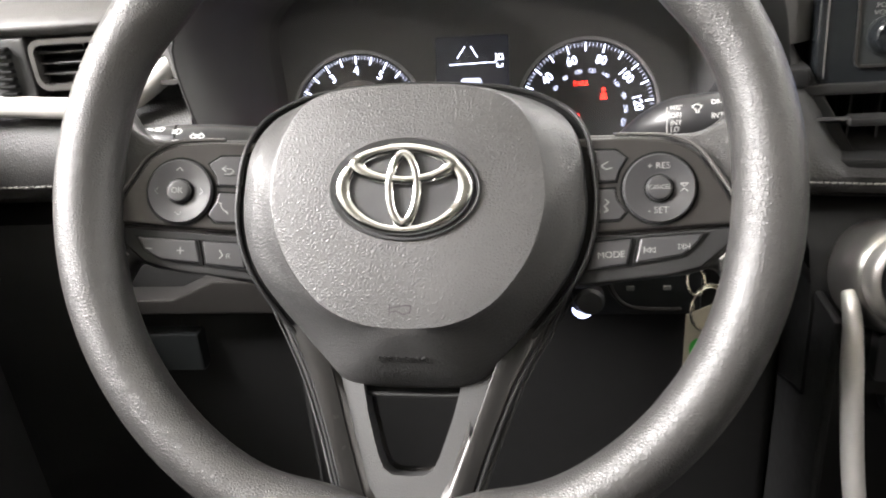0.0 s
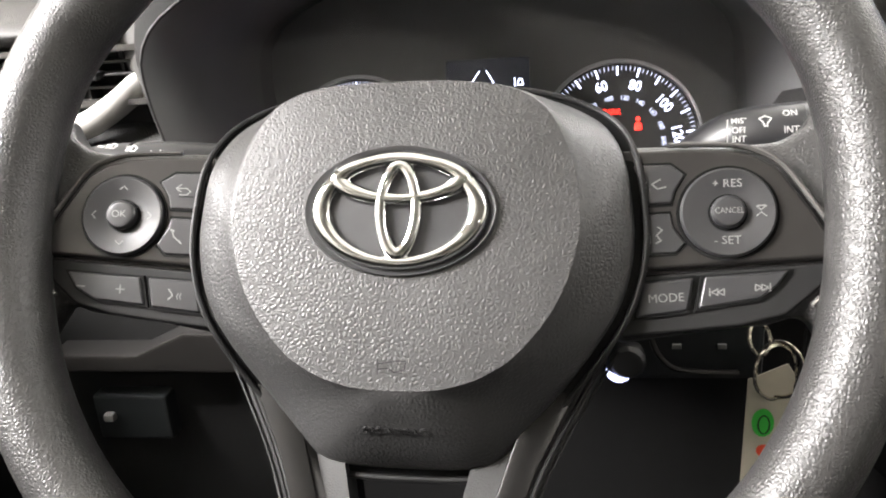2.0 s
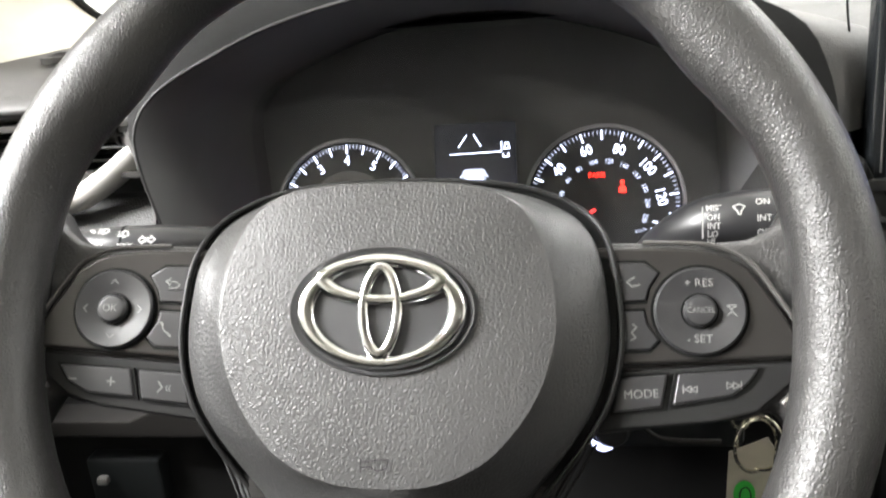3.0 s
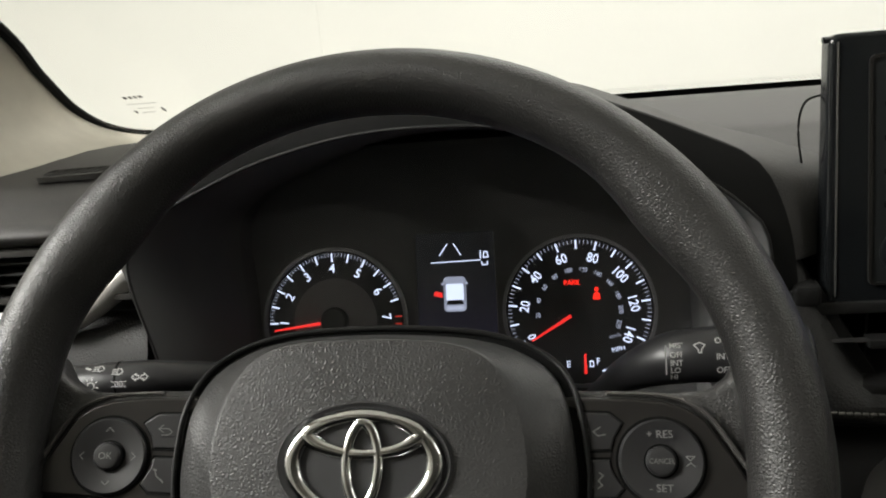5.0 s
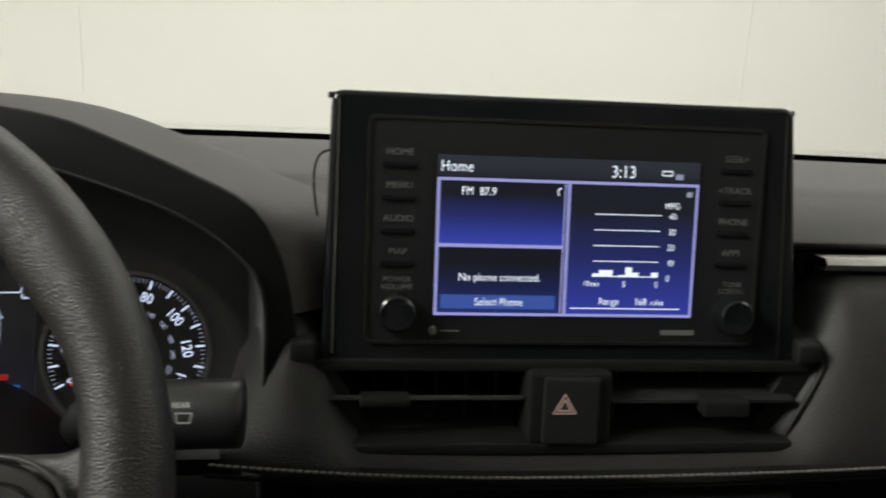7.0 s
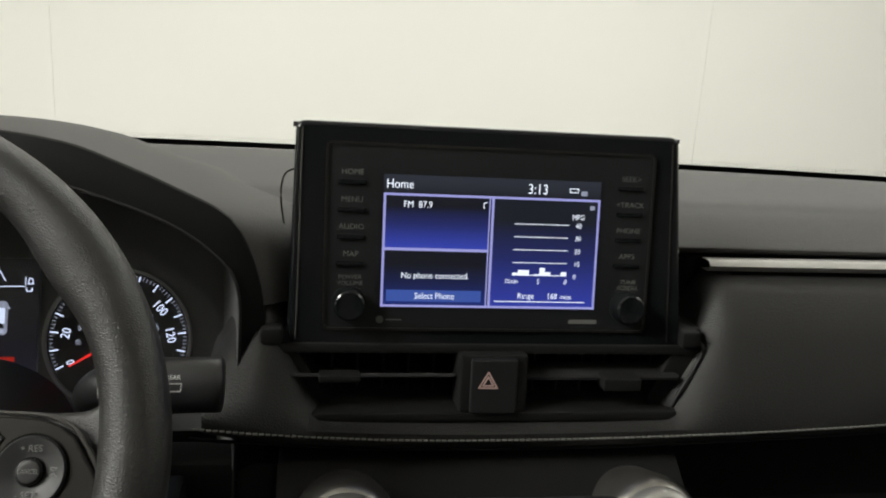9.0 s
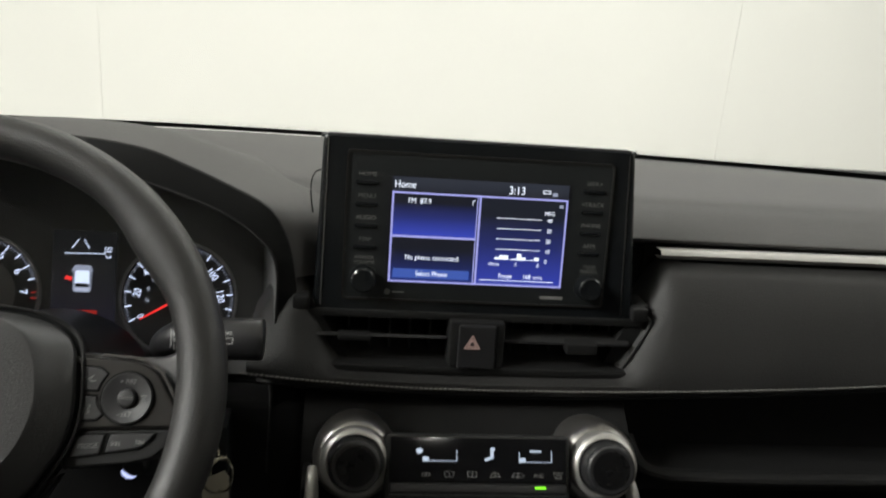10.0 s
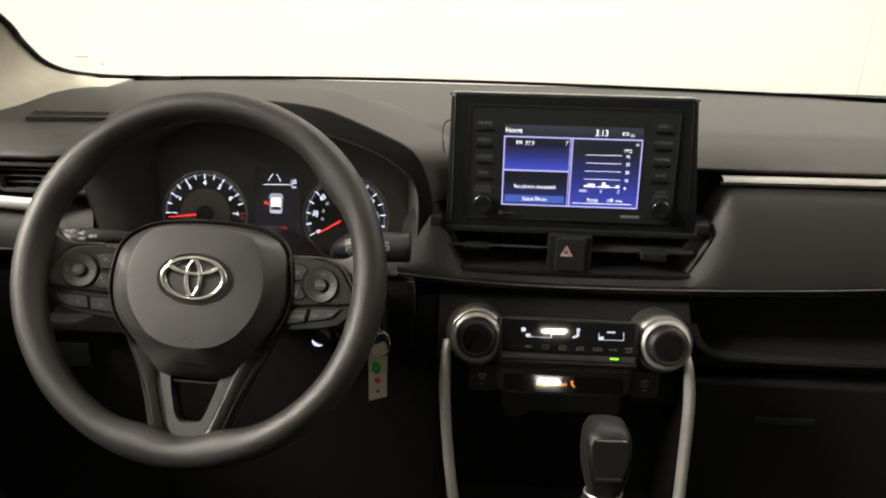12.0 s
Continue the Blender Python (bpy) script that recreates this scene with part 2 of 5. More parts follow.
def prism(outline, z0, z1, bevel=0.0, segments=2, bm=None, m=None):
    """A plate with the outline (x, y), from z0 up to z1."""
    own = bmesh.new()
    face = own.faces.new([own.verts.new((x, y, z0)) for x, y in outline])
    up = bmesh.ops.extrude_face_region(own, geom=[face])
    bmesh.ops.translate(own, vec=(0, 0, z1 - z0), verts=[g for g in up["geom"] if isinstance(g, bmesh.types.BMVert)])
    bmesh.ops.recalc_face_normals(own, faces=own.faces)
    soft(own, bevel, segments)
    return merged(own, bm, m)


def flat(outline, z=0.0, bm=None, m=None):
    own = bmesh.new()
    own.faces.new([own.verts.new((x, y, z)) for x, y in outline])
    return merged(own, bm, m)


def loft(rows, closed=False, caps=False, bm=None):
    own = bmesh.new()
    grid = [[own.verts.new(p) for p in row] for row in rows]
    n = len(rows[0])
    for a, b in zip(grid, grid[1:]):
        for i in range(n if closed else n - 1):
            own.faces.new((a[i], a[(i + 1) % n], b[(i + 1) % n], b[i]))
    if caps:
        own.faces.new(grid[0][::-1])
        own.faces.new(grid[-1])
    return merged(own, bm)


def lathe(profile, n=40, bm=None, m=None):
    """Turns (radius, height) round z."""
    rows = [[(r * math.cos(math.tau * k / n), r * math.sin(math.tau * k / n), h) for k in range(n)] for r, h in profile]
    return merged(loft(rows, closed=True, caps=True), bm, m)


def curve_points(points, steps=6, closed=False):
    """A smooth line through a few points."""
    pts, out = [Vector(p) for p in points], []
    n = len(pts)
    for i in range(n if closed else n - 1):
        if closed:
            p0, p1, p2, p3 = (pts[(i + k) % n] for k in (-1, 0, 1, 2))
        else:
            p0, p1, p2, p3 = pts[max(i - 1, 0)], pts[i], pts[i + 1], pts[min(i + 2, n - 1)]
        for s in range(steps):
            t = s / steps
            out.append(0.5 * ((2 * p1) + (p2 - p0) * t + (2 * p0 - 5 * p1 + 4 * p2 - p3) * t * t + (3 * p1 - p0 - 3 * p2 + p3) * t ** 3))
    return out if closed else out + [pts[-1]]


def tube(points, rx, ry=None, n=10, closed=False, up=(0, 0, 1), bm=None):
    """A bar along a line, with half widths rx across and ry along up."""
    ry = rx if ry is None else ry
    pts, rows = [Vector(p) for p in points], []
    for i, p in enumerate(pts):
        a = pts[i - 1] if i or closed else pts[0]
        b = pts[(i + 1) % len(pts)] if i + 1 < len(pts) or closed else pts[-1]
        way = (b - a).normalized()
        side = way.cross(Vector(up)).normalized()
        top = side.cross(way).normalized()
        w, h = (rx(i / (len(pts) - 1)), ry(i / (len(pts) - 1))) if callable(rx) else (rx, ry)
        rows.append([p + side * (w * math.cos(math.tau * k / n)) + top * (h * math.sin(math.tau * k / n)) for k in range(n)])
    if closed:
        rows.append(rows[0])
        own = loft(rows, closed=True)
        bmesh.ops.remove_doubles(own, verts=own.verts, dist=1e-7)
        return merged(own, bm)
    return loft(rows, closed=True, caps=True, bm=bm)


def ellipse(cx, cy, a, b, n=32, a0=0.0, a1=math.tau):
    return [(cx + a * math.cos(a0 + (a1 - a0) * k / n), cy + b * math.sin(a0 + (a1 - a0) * k / n)) for k in range(n + (a1 - a0 < 6.28))]


def rounded(x0, x1, y0, y1, r, n=5):
    out = []
    for cx, cy, s in ((x1 - r, y1 - r, 0), (x0 + r, y1 - r, 1), (x0 + r, y0 + r, 2), (x1 - r, y0 + r, 3)):
        out += [(cx + r * math.cos((s + k / n) * math.pi / 2), cy + r * math.sin((s + k / n) * math.pi / 2)) for k in range(n + 1)]
    return out


def ring_plate(outer, inner, z0, z1, bm=None, m=None):
    """A frame between two outlines with as many points each."""
    rows = [[(x, y, z) for x, y in line] for line, z in ((inner, z0), (inner, z1), (outer, z1), (outer, z0))]
    rows.append(rows[0])
    own = loft(rows, closed=True)
    bmesh.ops.remove_doubles(own, verts=own.verts, dist=1e-7)
    return merged(own, bm, m)


def lettering(words, size, x, y, z, mat, parent, turn=0.0, name="lettering", align="CENTER", squeeze=1.0, depth=0.0, bold=0.0):
    cu = bpy.data.curves.new(name, "FONT")
    cu.body, cu.size, cu.align_x, cu.align_y, cu.extrude, cu.resolution_u = words, size, align, "CENTER", depth, 3
    cu.offset = bold
    tmp = new(name, cu)
    me = bpy.data.meshes.new_from_object(tmp.evaluated_get(bpy.context.evaluated_depsgraph_get()))
    bpy.data.objects.remove(tmp)
    me.transform(Matrix.Translation((x, y, z)) @ Matrix.Rotation(turn, 4, "Z") @ Matrix.Diagonal((squeeze, 1, 1, 1)))
    me.materials.clear()
    me.materials.append(mat)
    ob = new(name, me)
    ob.parent = parent
    return ob


def stroke(points, width, z, mat, parent, name="icon", closed=False, depth=0.0002):
    bm = bmesh.new()
    line = list(points) + ([points[0]] if closed else [])
    for (x0, y0), (x1, y1) in zip(line, line[1:]):
        d = Vector((x1 - x0, y1 - y0))
        if d.length < 1e-9:
            continue
        d.normalize()
        s = Vector((-d.y, d.x)) * width / 2
        e = d * width * 0.3
        a, b = Vector((x0, y0)) - e, Vector((x1, y1)) + e
        flat([a + s, a - s, b - s, b + s], z, bm)
    return part(name, bm, mat, parent)


# ---------------------------------------------------------------- the booth and the car's shell
def base_line(x):
    """Where the windscreen meets the dash, ahead of the driver."""
    return 0.965 - (0.11 if x > 0.15 else 0.23) * (x - 0.15) ** 2


solo("ground", block(-5, 6, -6, 5.2, -0.1, 0.0), BOOTH_FLOOR, "plain grey floor of the photo booth", "floor", "structure")
front = thing("wall_north", Matrix(), "white painted booth wall with faint panel seams", "wall", kind="structure")
for x0, x1 in ((-5.0, -1.14), (-1.14, 2.42), (2.42, 6.0)):
    part("panel", block(x0 + 0.0008, x1 - 0.0008, 4.6, 4.7, 0, 2.249), BOOTH, front)
    part("panel", block(x0 + 0.0008, x1 - 0.0008, 4.6, 4.7, 2.25, 3.05), BOOTH, front)
part("backing", block(-5, 7, 4.69, 4.8, 0, 3.05), BOOTH, front)
solo("wall_west", block(-5.1, -5, -6, 5.2, 0, 3.05), BOOTH, "plain white booth wall", "wall", "structure")
solo("wall_east", block(6, 6.1, -6, 5.2, 0, 3.05), BOOTH, "plain white booth wall", "wall", "structure")
solo("wall_south", block(-5, 6, -6.1, -6, 0, 3.05), BOOTH, "plain white booth wall", "wall", "structure")
solo("ceiling", block(-5.1, 6.1, -6.1, 5.2, 3.05, 3.15), BOOTH, "plain white booth ceiling", "ceiling", "structure")

solo("cabin_floor", block(-0.40, 1.12, -1.6, 1.02, 0.33, 0.36), CARPET, "black carpeted cabin floor", "floor", "structure")
solo("firewall", block(-0.42, 1.14, 0.98, 1.02, 0.36, 1.135), DARK, "dark bulkhead behind the dashboard", "panel", "structure")
solo("roof_panel", block(-0.34, 1.06, -1.7, 0.10, 1.64, 1.67, 0.01), HEADLINER, "pale fabric roof lining", "ceiling", "structure")
for name, x0, x1 in (("door_panel_driver", -0.47, -0.40), ("door_panel_passenger", 1.12, 1.19)):
    solo(name, block(x0, x1, -1.6, 0.86, 0.36, 1.10, 0.01), BLACK, "black moulded door panel below the window", "door", "structure")
# Unseen rear closure, added to cut light from behind; its pale fabric bounces some.
solo("rear_panel", block(-0.40, 1.12, -1.7, -1.62, 0.36, 1.64, 0.01), HEADLINER, "added unseen panel closing the rear, pale to bounce light", "panel", "structure")
# Unseen panels, added to keep side light out of the rear cabin.
for name, x0, x1 in (("side_panel_driver", -0.46, -0.42), ("side_panel_passenger", 1.14, 1.18)):
    solo(name, block(x0, x1, -1.6, -0.32, 1.101, 1.64, 0.01), HEADLINER, "added unseen panel blocking light behind the front window", "panel", "structure")
dome = thing("dome_lamp", pose(0.455, -0.50, 1.63), "lit dome lamp in the roof lining", "lamp")
part("lens", block(-0.030, 0.030, -0.008, 0.008, -0.006, 0.008, 0.003), GLOW_DOME, dome, "glowing white lens")
part("rim", ring_plate(rounded(-0.040, 0.040, -0.018, 0.018, 0.006), rounded(-0.031, 0.031, -0.009, 0.009, 0.003), -0.007, 0.010), HEADLINER, dome)
seat_back = thing("seat_row", Matrix(), "black cloth seats behind the camera", "seat", kind="structure")
for x in (0.0, 0.72):
    part("backrest", block(x - 0.24, x + 0.24, -0.62, -0.50, 0.50, 1.12, 0.05, 4), CARPET, seat_back)


def pillar(name, line, half, label):
    bm = tube(curve_points(line, 6), half, half * 0.6, 14, up=(0, 1, 0.4))
    return solo(name, bm, PILLAR, label, "pillar", "structure", angle=60)


seal = [(-0.20, 0.957, 1.1435), (-0.27, 0.953, 1.1440), (-0.330, 0.950, 1.1465), (-0.358, 0.920, 1.158), (-0.364, 0.870, 1.182), (-0.354, 0.810, 1.219), (-0.338, 0.745, 1.260), (-0.33, 0.60, 1.345), (-0.32, 0.35, 1.49), (-0.31, 0.12, 1.63)]
# Front pillars run from the dash corners up and back to the roof; the driver's trim folds from the seal down to the dash.
foot = [(-0.288, 0.80, 1.140), (-0.288, 0.75, 1.138), (-0.325, 0.715, 1.136), (-0.375, 0.69, 1.150), (-0.405, 0.66, 1.185), (-0.420, 0.60, 1.25), (-0.415, 0.46, 1.36), (-0.405, 0.26, 1.50), (-0.40, 0.08, 1.63)]
rim_line, foot_line = curve_points(seal[1:], 6), curve_points(foot, 6)
trim_rows = []
for k in range(9):
    t = k / 8
    swell = math.sin(math.pi * t) * 0.016
    trim_rows.append([a.lerp(b, t) + Vector((swell * 0.6, -swell, swell * 0.6)) for a, b in zip(rim_line, foot_line)])
thick(solo("pillar_front_driver", loft(trim_rows), PILLAR, "pale beige fabric windscreen pillar with a dark seal", "pillar", "structure", angle=60), 0.004, 1)
pillar("pillar_front_passenger", [(1.11, 0.80, 1.08), (1.13, 0.74, 1.17), (1.14, 0.66, 1.26), (1.13, 0.45, 1.42), (1.09, 0.12, 1.64)], 0.066, "pale beige fabric windscreen pillar")
solo("windscreen_seal", tube(curve_points(seal, 6), 0.0045, 0.0045, 8), GROOVE, "black rubber seal along the pillar and windscreen", "seal", "structure")

# Windscreen: a raked, bowed pane with a dotted ceramic border at its foot.
screen = thing("windscreen", Matrix(), "clear raked windscreen with a dotted black border", "windscreen", kind="structure")


def glass_point(x, s):
    """A point of the pane: s metres up its slope from the base line."""
    y0 = base_line(x) + 0.010
    return Vector((x, y0 - 0.86 * s, 1.146 + 0.50 * s + 0.011))


pane = part("pane", loft([[glass_point(-0.40 + 1.55 * i / 24, s) for i in range(25)] for s in (-0.03, 0.1, 0.3, 0.6, 0.95)]), GLASS, screen, "clear glass", 80)
pane.visible_shadow = False
dots = bmesh.new()
for row in range(12):
    for i in range(330):
        x = -0.345 + 1.435 * (i + 0.5 * (row % 2)) / 330
        up = -0.0342 + row * 0.0036
        if up > max(0.004 - 0.142 * (x + 0.343), -0.0018 if x > 0 else -1.0) or (x > 0 and row < 7):
            continue
        c = glass_point(x, up)
        u = (glass_point(x + 0.01, 0.010) - glass_point(x - 0.01, 0.010)).normalized()
        v = Vector((0, -0.86, 0.50)).normalized()
        r = 0.0011 - 0.00004 * row
        dots.faces.new([dots.verts.new(c + u * (r * math.cos(math.tau * k / 6)) + v * (r * math.sin(math.tau * k / 6)) + Vector((0, -0.001, -0.001))) for k in range(6)])
tagged(part("frit_dots", dots, GROOVE, screen, "fine black dots of the glass border"), kind="stuff")
part("frit_band", loft([[glass_point(-0.36 + 1.48 * i / 24, s) + Vector((0, -0.001, -0.001)) for i in range(25)] for s in (-0.03, -0.014)]), GROOVE, screen, "black border of the glass")
mark = bmesh.new()
for k, (x0, x1, s0, s1) in enumerate(((-0.266, -0.262, 0.0745, 0.0775), (-0.260, -0.257, 0.0745, 0.0775), (-0.255, -0.252, 0.0745, 0.0775), (-0.250, -0.246, 0.0745, 0.0775), (-0.270, -0.238, 0.0683, 0.0688), (-0.271, -0.268, 0.0580, 0.0615), (-0.264, -0.246, 0.0632, 0.0637), (-0.264, -0.250, 0.0582, 0.0587), (-0.241, -0.238, 0.0575, 0.0625))):
    mark.faces.new([mark.verts.new(glass_point(-0.303 + (x + 0.2545) * 0.85, 0.056 + (s - 0.0675) * 1.9) + Vector((0, -0.0012, -0.0012))) for x, s in ((x0, s0), (x1, s0), (x1, s1), (x0, s1))])
part("glass_stamp", mark, STAMP, screen, "small grey printed maker's stamp")

# ---------------------------------------------------------------- dashboard
dash = thing("dashboard", Matrix(), "dark grey soft dashboard with leatherette and silver trim", "dashboard", kind="structure")


def mix(a, b, t):
    t = min(1.0, max(0.0, t))
    return a + (b - a) * t * t * (3 - 2 * t)


def top_profile(x):
    left = 1 - min(1.0, max(0.0, (x + 0.24) / 0.10))
    crease_y, crease_z = mix(0.700, 0.640, left), mix(1.1455, 1.138, left)
    yb = base_line(x)
    pts = [(yb + 0.02, 1.1425), (yb - 0.01, 1.1463), (yb * 0.6 + crease_y * 0.4, 1.1535), (crease_y + 0.03, crease_z + 0.006), (crease_y, crease_z)]
    front_y = mix(0.655, 0.612, left)
    pts += [(crease_y * 0.45 + front_y * 0.55, mix(1.1365, 1.134, left)), (front_y, mix(1.128, 1.132, left)), (front_y - 0.006, mix(1.124, 1.126, left)), (front_y + 0.004, mix(1.118, 1.119, left)), (front_y + 0.03, 1.112)]
    return [Vector((x, y, z)) for y, z in curve_points([(0, y, z) for y, z in pts], 4) and [(p.y, p.z) for p in curve_points([(0, y, z) for y, z in pts], 4)]]


part("upper_shell", loft([top_profile(-0.46 + 0.27 * i / 18) for i in range(19)]), DASH_SKIN, dash, "grained dark grey dash top", 50)
part("upper_shell", loft([top_profile(0.172 + 0.988 * i / 60) for i in range(61)]), DASH_SKIN, dash, "grained dark grey dash top", 50)
part("upper_shell", loft([top_profile(-0.19 + 0.362 * i / 24)[:13] for i in range(25)]), DASH_SKIN, dash, "grained dark grey dash top", 50)
part("under_face", block(0.20, 1.14, 0.665, 0.70, 0.60, 1.115), DARK, dash, "dark inner face of the dash")
part("under_face", block(-0.42, -0.20, 0.665, 0.70, 0.60, 1.115), DARK, dash, "dark inner face of the dash")


def stitch_height(x):
    return 1.0026 + (0.27 if x < 0.36 else 0.10) * (x - 0.36) ** 2


def pad_top(x):
    """The upper edge of the leatherette: high beside the vents, low under them."""
    if x < 0.36:
        return min(mix(1.094, stitch_height(x) + 0.014, (x - 0.207) / 0.045), 1.094 + 1.7 * (x - 0.205))
    return mix(stitch_height(x) + 0.014, 1.105, (x - 0.493) / 0.055)


def pad_row(x):
    back = 0.010 * (1 - mix(0, 1, (x - 0.165) / 0.055)) if x < 0.22 else 0.0
    t, s = pad_top(x), stitch_height(x)
    tall = (t - s) / 0.1
    pts = [(0.655, t + 0.004), (0.628 - 0.02 * (1 - tall), t), (0.616 - 0.022 * (1 - tall), t - 0.006), (0.596, s + (t - s) * 0.62), (0.582, s + (t - s) * 0.28), (0.5765, s + 0.004), (0.5765, s), (0.5775, s - 0.005), (0.582, s - 0.010), (0.600, s - 0.018), (0.66, s - 0.022)]
    return [Vector((x, y + back, z)) for y, z in pts]


part("leatherette_pad", loft([pad_row(0.172 + 0.983 * i / 116) for i in range(117)]), LEATHER, dash, "black leatherette padding", 50)
part("leatherette_pad", loft([[Vector((x, y + 0.022, z)) for y, z in ((0.66, 1.069), (0.60, 1.066), (0.588, 1.057), (0.578, 1.032), (0.575, 1.014), (0.577, 1.006), (0.59, 0.996), (0.66, 0.992))] for x in (-0.46, -0.40, -0.34, -0.28, -0.22, -0.190)]), LEATHER, dash, "grey-brown leatherette padding", 50)
sew = bmesh.new()
for i in range(230):
    x = 0.168 + 0.0042 * i
    if x > 1.13:
        break
    block(x, x + 0.0031, 0.5748, 0.5766, stitch_height(x) - 0.0004, stitch_height(x) + 0.0005, bm=sew)
for i in range(60):
    x = -0.45 + 0.0045 * i
    if x > -0.195:
        break
    block(x, x + 0.0031, 0.5952, 0.5972, 1.0136, 1.0145, bm=sew)
tagged(part("stitching", sew, THREAD, dash, "pale grey double seam"), kind="stuff")
part("seam_welt", tube([(0.165 + 0.99 * i / 60, 0.5795, stitch_height(0.165 + 0.99 * i / 60) - 0.0085) for i in range(61)], 0.0012, n=6), GROOVE, dash)

# Silver strip over the passenger's padding, and a black block for shade beneath it.
part("trim_strip", loft([[Vector((x, y, z + 0.006 * (x - 0.54))) for y, z in ((0.650, 1.1175), (0.637, 1.1180), (0.634, 1.1145), (0.637, 1.1100), (0.650, 1.1095))] for x in (0.538, 0.546, 0.62, 0.72, 0.85, 1.13)], caps=False), TRIM, dash, "satin silver strip", 60)
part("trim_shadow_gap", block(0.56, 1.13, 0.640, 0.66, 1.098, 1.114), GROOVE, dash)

# Driver-side air vent with its silver trim.
side_vent = thing("side_air_vent", Matrix(), "black side air vent with a light grey frame and silver trim", "air vent")
part("housing", block(-0.45, -0.200, 0.632, 0.66, 1.058, 1.128), DARK, side_vent)
outer, inner = rounded(-0.2985, -0.1870, 1.0820, 1.1175, 0.009), rounded(-0.295, -0.1872, 1.0855, 1.114, 0.007)
stand = Matrix(((1, 0, 0, 0), (0, 0, -1, 0.612), (0, 1, 0, 0), (0, 0, 0, 1)))
part("frame", ring_plate(outer, inner, -0.006, 0.004, m=stand), EDGE, side_vent, "thin light grey vent frame")
for z in (1.0925, 1.100, 1.1075):
    part("slat", block(-0.298, -0.190, 0.614, 0.628, z - 0.0009, z + 0.0009, 0.0006, m=None), BLACK, side_vent)
for x in (-0.262, -0.236, -0.210):
    part("vane", block(x - 0.0007, x + 0.0007, 0.618, 0.632, 1.083, 1.116), BLACK, side_vent)
part("tab", block(-0.243, -0.222, 0.606, 0.618, 1.0975, 1.1025, 0.0015), BLACK, side_vent)
part("wheel_plate", block(-0.335, -0.300, 0.608, 0.63, 1.075, 1.120, 0.003), BLACK, side_vent, "grey plate round the airflow wheel")
wheel_teeth = bmesh.new()
for k in range(7):
    block(-0.325, -0.312, 0.603, 0.612, 1.080 + 0.0052 * k, 1.083 + 0.0052 * k, 0.001, bm=wheel_teeth)
part("airflow_wheel", wheel_teeth, GROOVE, side_vent, "ribbed airflow wheel")
strip = curve_points([(-0.46, 0.606, 1.076), (-0.33, 0.605, 1.0725), (-0.285, 0.604, 1.0700), (-0.252, 0.604, 1.0688), (-0.235, 0.606, 1.0712), (-0.216, 0.610, 1.0815), (-0.201, 0.616, 1.0925), (-0.190, 0.622, 1.0990)], 6)
part("trim_strip", tube(strip, 0.0058, 0.0080, 12, up=(0, 0, 1)), TRIM, side_vent, "bright satin silver strip")

# Defroster grille in the dash top, by the pillar.
grille = thing("defroster_grille", pose(-0.247, 0.702, 1.1505, 6, 0, 4), "slotted black side defroster grille in the dash top", "grille")
part("frame", ring_plate(rounded(-0.052, 0.052, -0.011, 0.011, 0.005), rounded(-0.048, 0.048, -0.008, 0.008, 0.004), -0.002, 0.002), DASH_SKIN, grille)
part("well", flat(rounded(-0.049, 0.049, -0.009, 0.009, 0.004), -0.0004), GROOVE, grille)
for k in range(11):
    part("slat", block(-0.0009, 0.0009, -0.0090, 0.0090, -0.0003, 0.0017, m=Matrix.Translation((-0.043 + 0.0086 * k, 0, 0)) @ Matrix.Rotation(-0.7, 4, "Z")), DASH_SKIN, grille)

# ---------------------------------------------------------------- lower dash
lower = thing("lower_dashboard", Matrix(), "black lower dashboard with knee panel and open shelf", "dashboard", kind="structure")
part("knee_panel", loft([[Vector((x, y, z)) for y, z in ((0.66, 0.985), (0.618, 0.975), (0.604, 0.950), (0.600, 0.87), (0.605, 0.70), (0.64, 0.56))] for x in (-0.46, -0.36, -0.25, -0.14)]), LOWER, lower)
part("knee_ledge", prism([(-0.285, 0.9135), (-0.135, 0.9135), (-0.135, 0.9410), (-0.187, 0.9420), (-0.222, 0.9265), (-0.285, 0.9265)], 0.0, 0.03, 0.003, m=Matrix(((1, 0, 0, 0), (0, 0, -1, 0.610), (0, 1, 0, 0), (0, 0, 0, 1)))), SPOKE, lower, "grey painted ledge under the wheel")
part("switch_blank", block(-0.266, -0.212, 0.588, 0.61, 0.858, 0.892, 0.003), SATIN_BLACK, lower)
part("lever_tip", block(-0.258, -0.250, 0.583, 0.592, 0.874, 0.880, 0.002), PRINT, lower, "small pale lever mark")
part("column_side_panel", block(-0.14, 0.225, 0.60, 0.64, 0.56, 0.975, 0.01), DARK, lower)
part("shelf_back", block(0.50, 1.13, 0.62, 0.65, 0.86, 0.990), DARK, lower)
part("shelf_lip", tube(curve_points([(0.512, 0.585, 0.955), (0.528, 0.562, 0.935), (0.60, 0.556, 0.932), (0.80, 0.556, 0.934), (1.13, 0.57, 0.940)], 6), 0.008, 0.006, 10), LOWER, lower, "rounded lip of the open shelf")
part("shelf_floor", block(0.51, 1.13, 0.56, 0.64, 0.915, 0.928, 0.003), LOWER, lower)
glove = part("glovebox_lid", block(0.512, 1.13, 0.552, 0.60, 0.62, 0.904, 0.008, 3), LOWER, lower, "black glovebox lid")
part("latch_recess", block(0.590, 0.660, 0.5495, 0.556, 0.848, 0.8575, 0.002), SATIN_BLACK, glove, "dark latch slot")

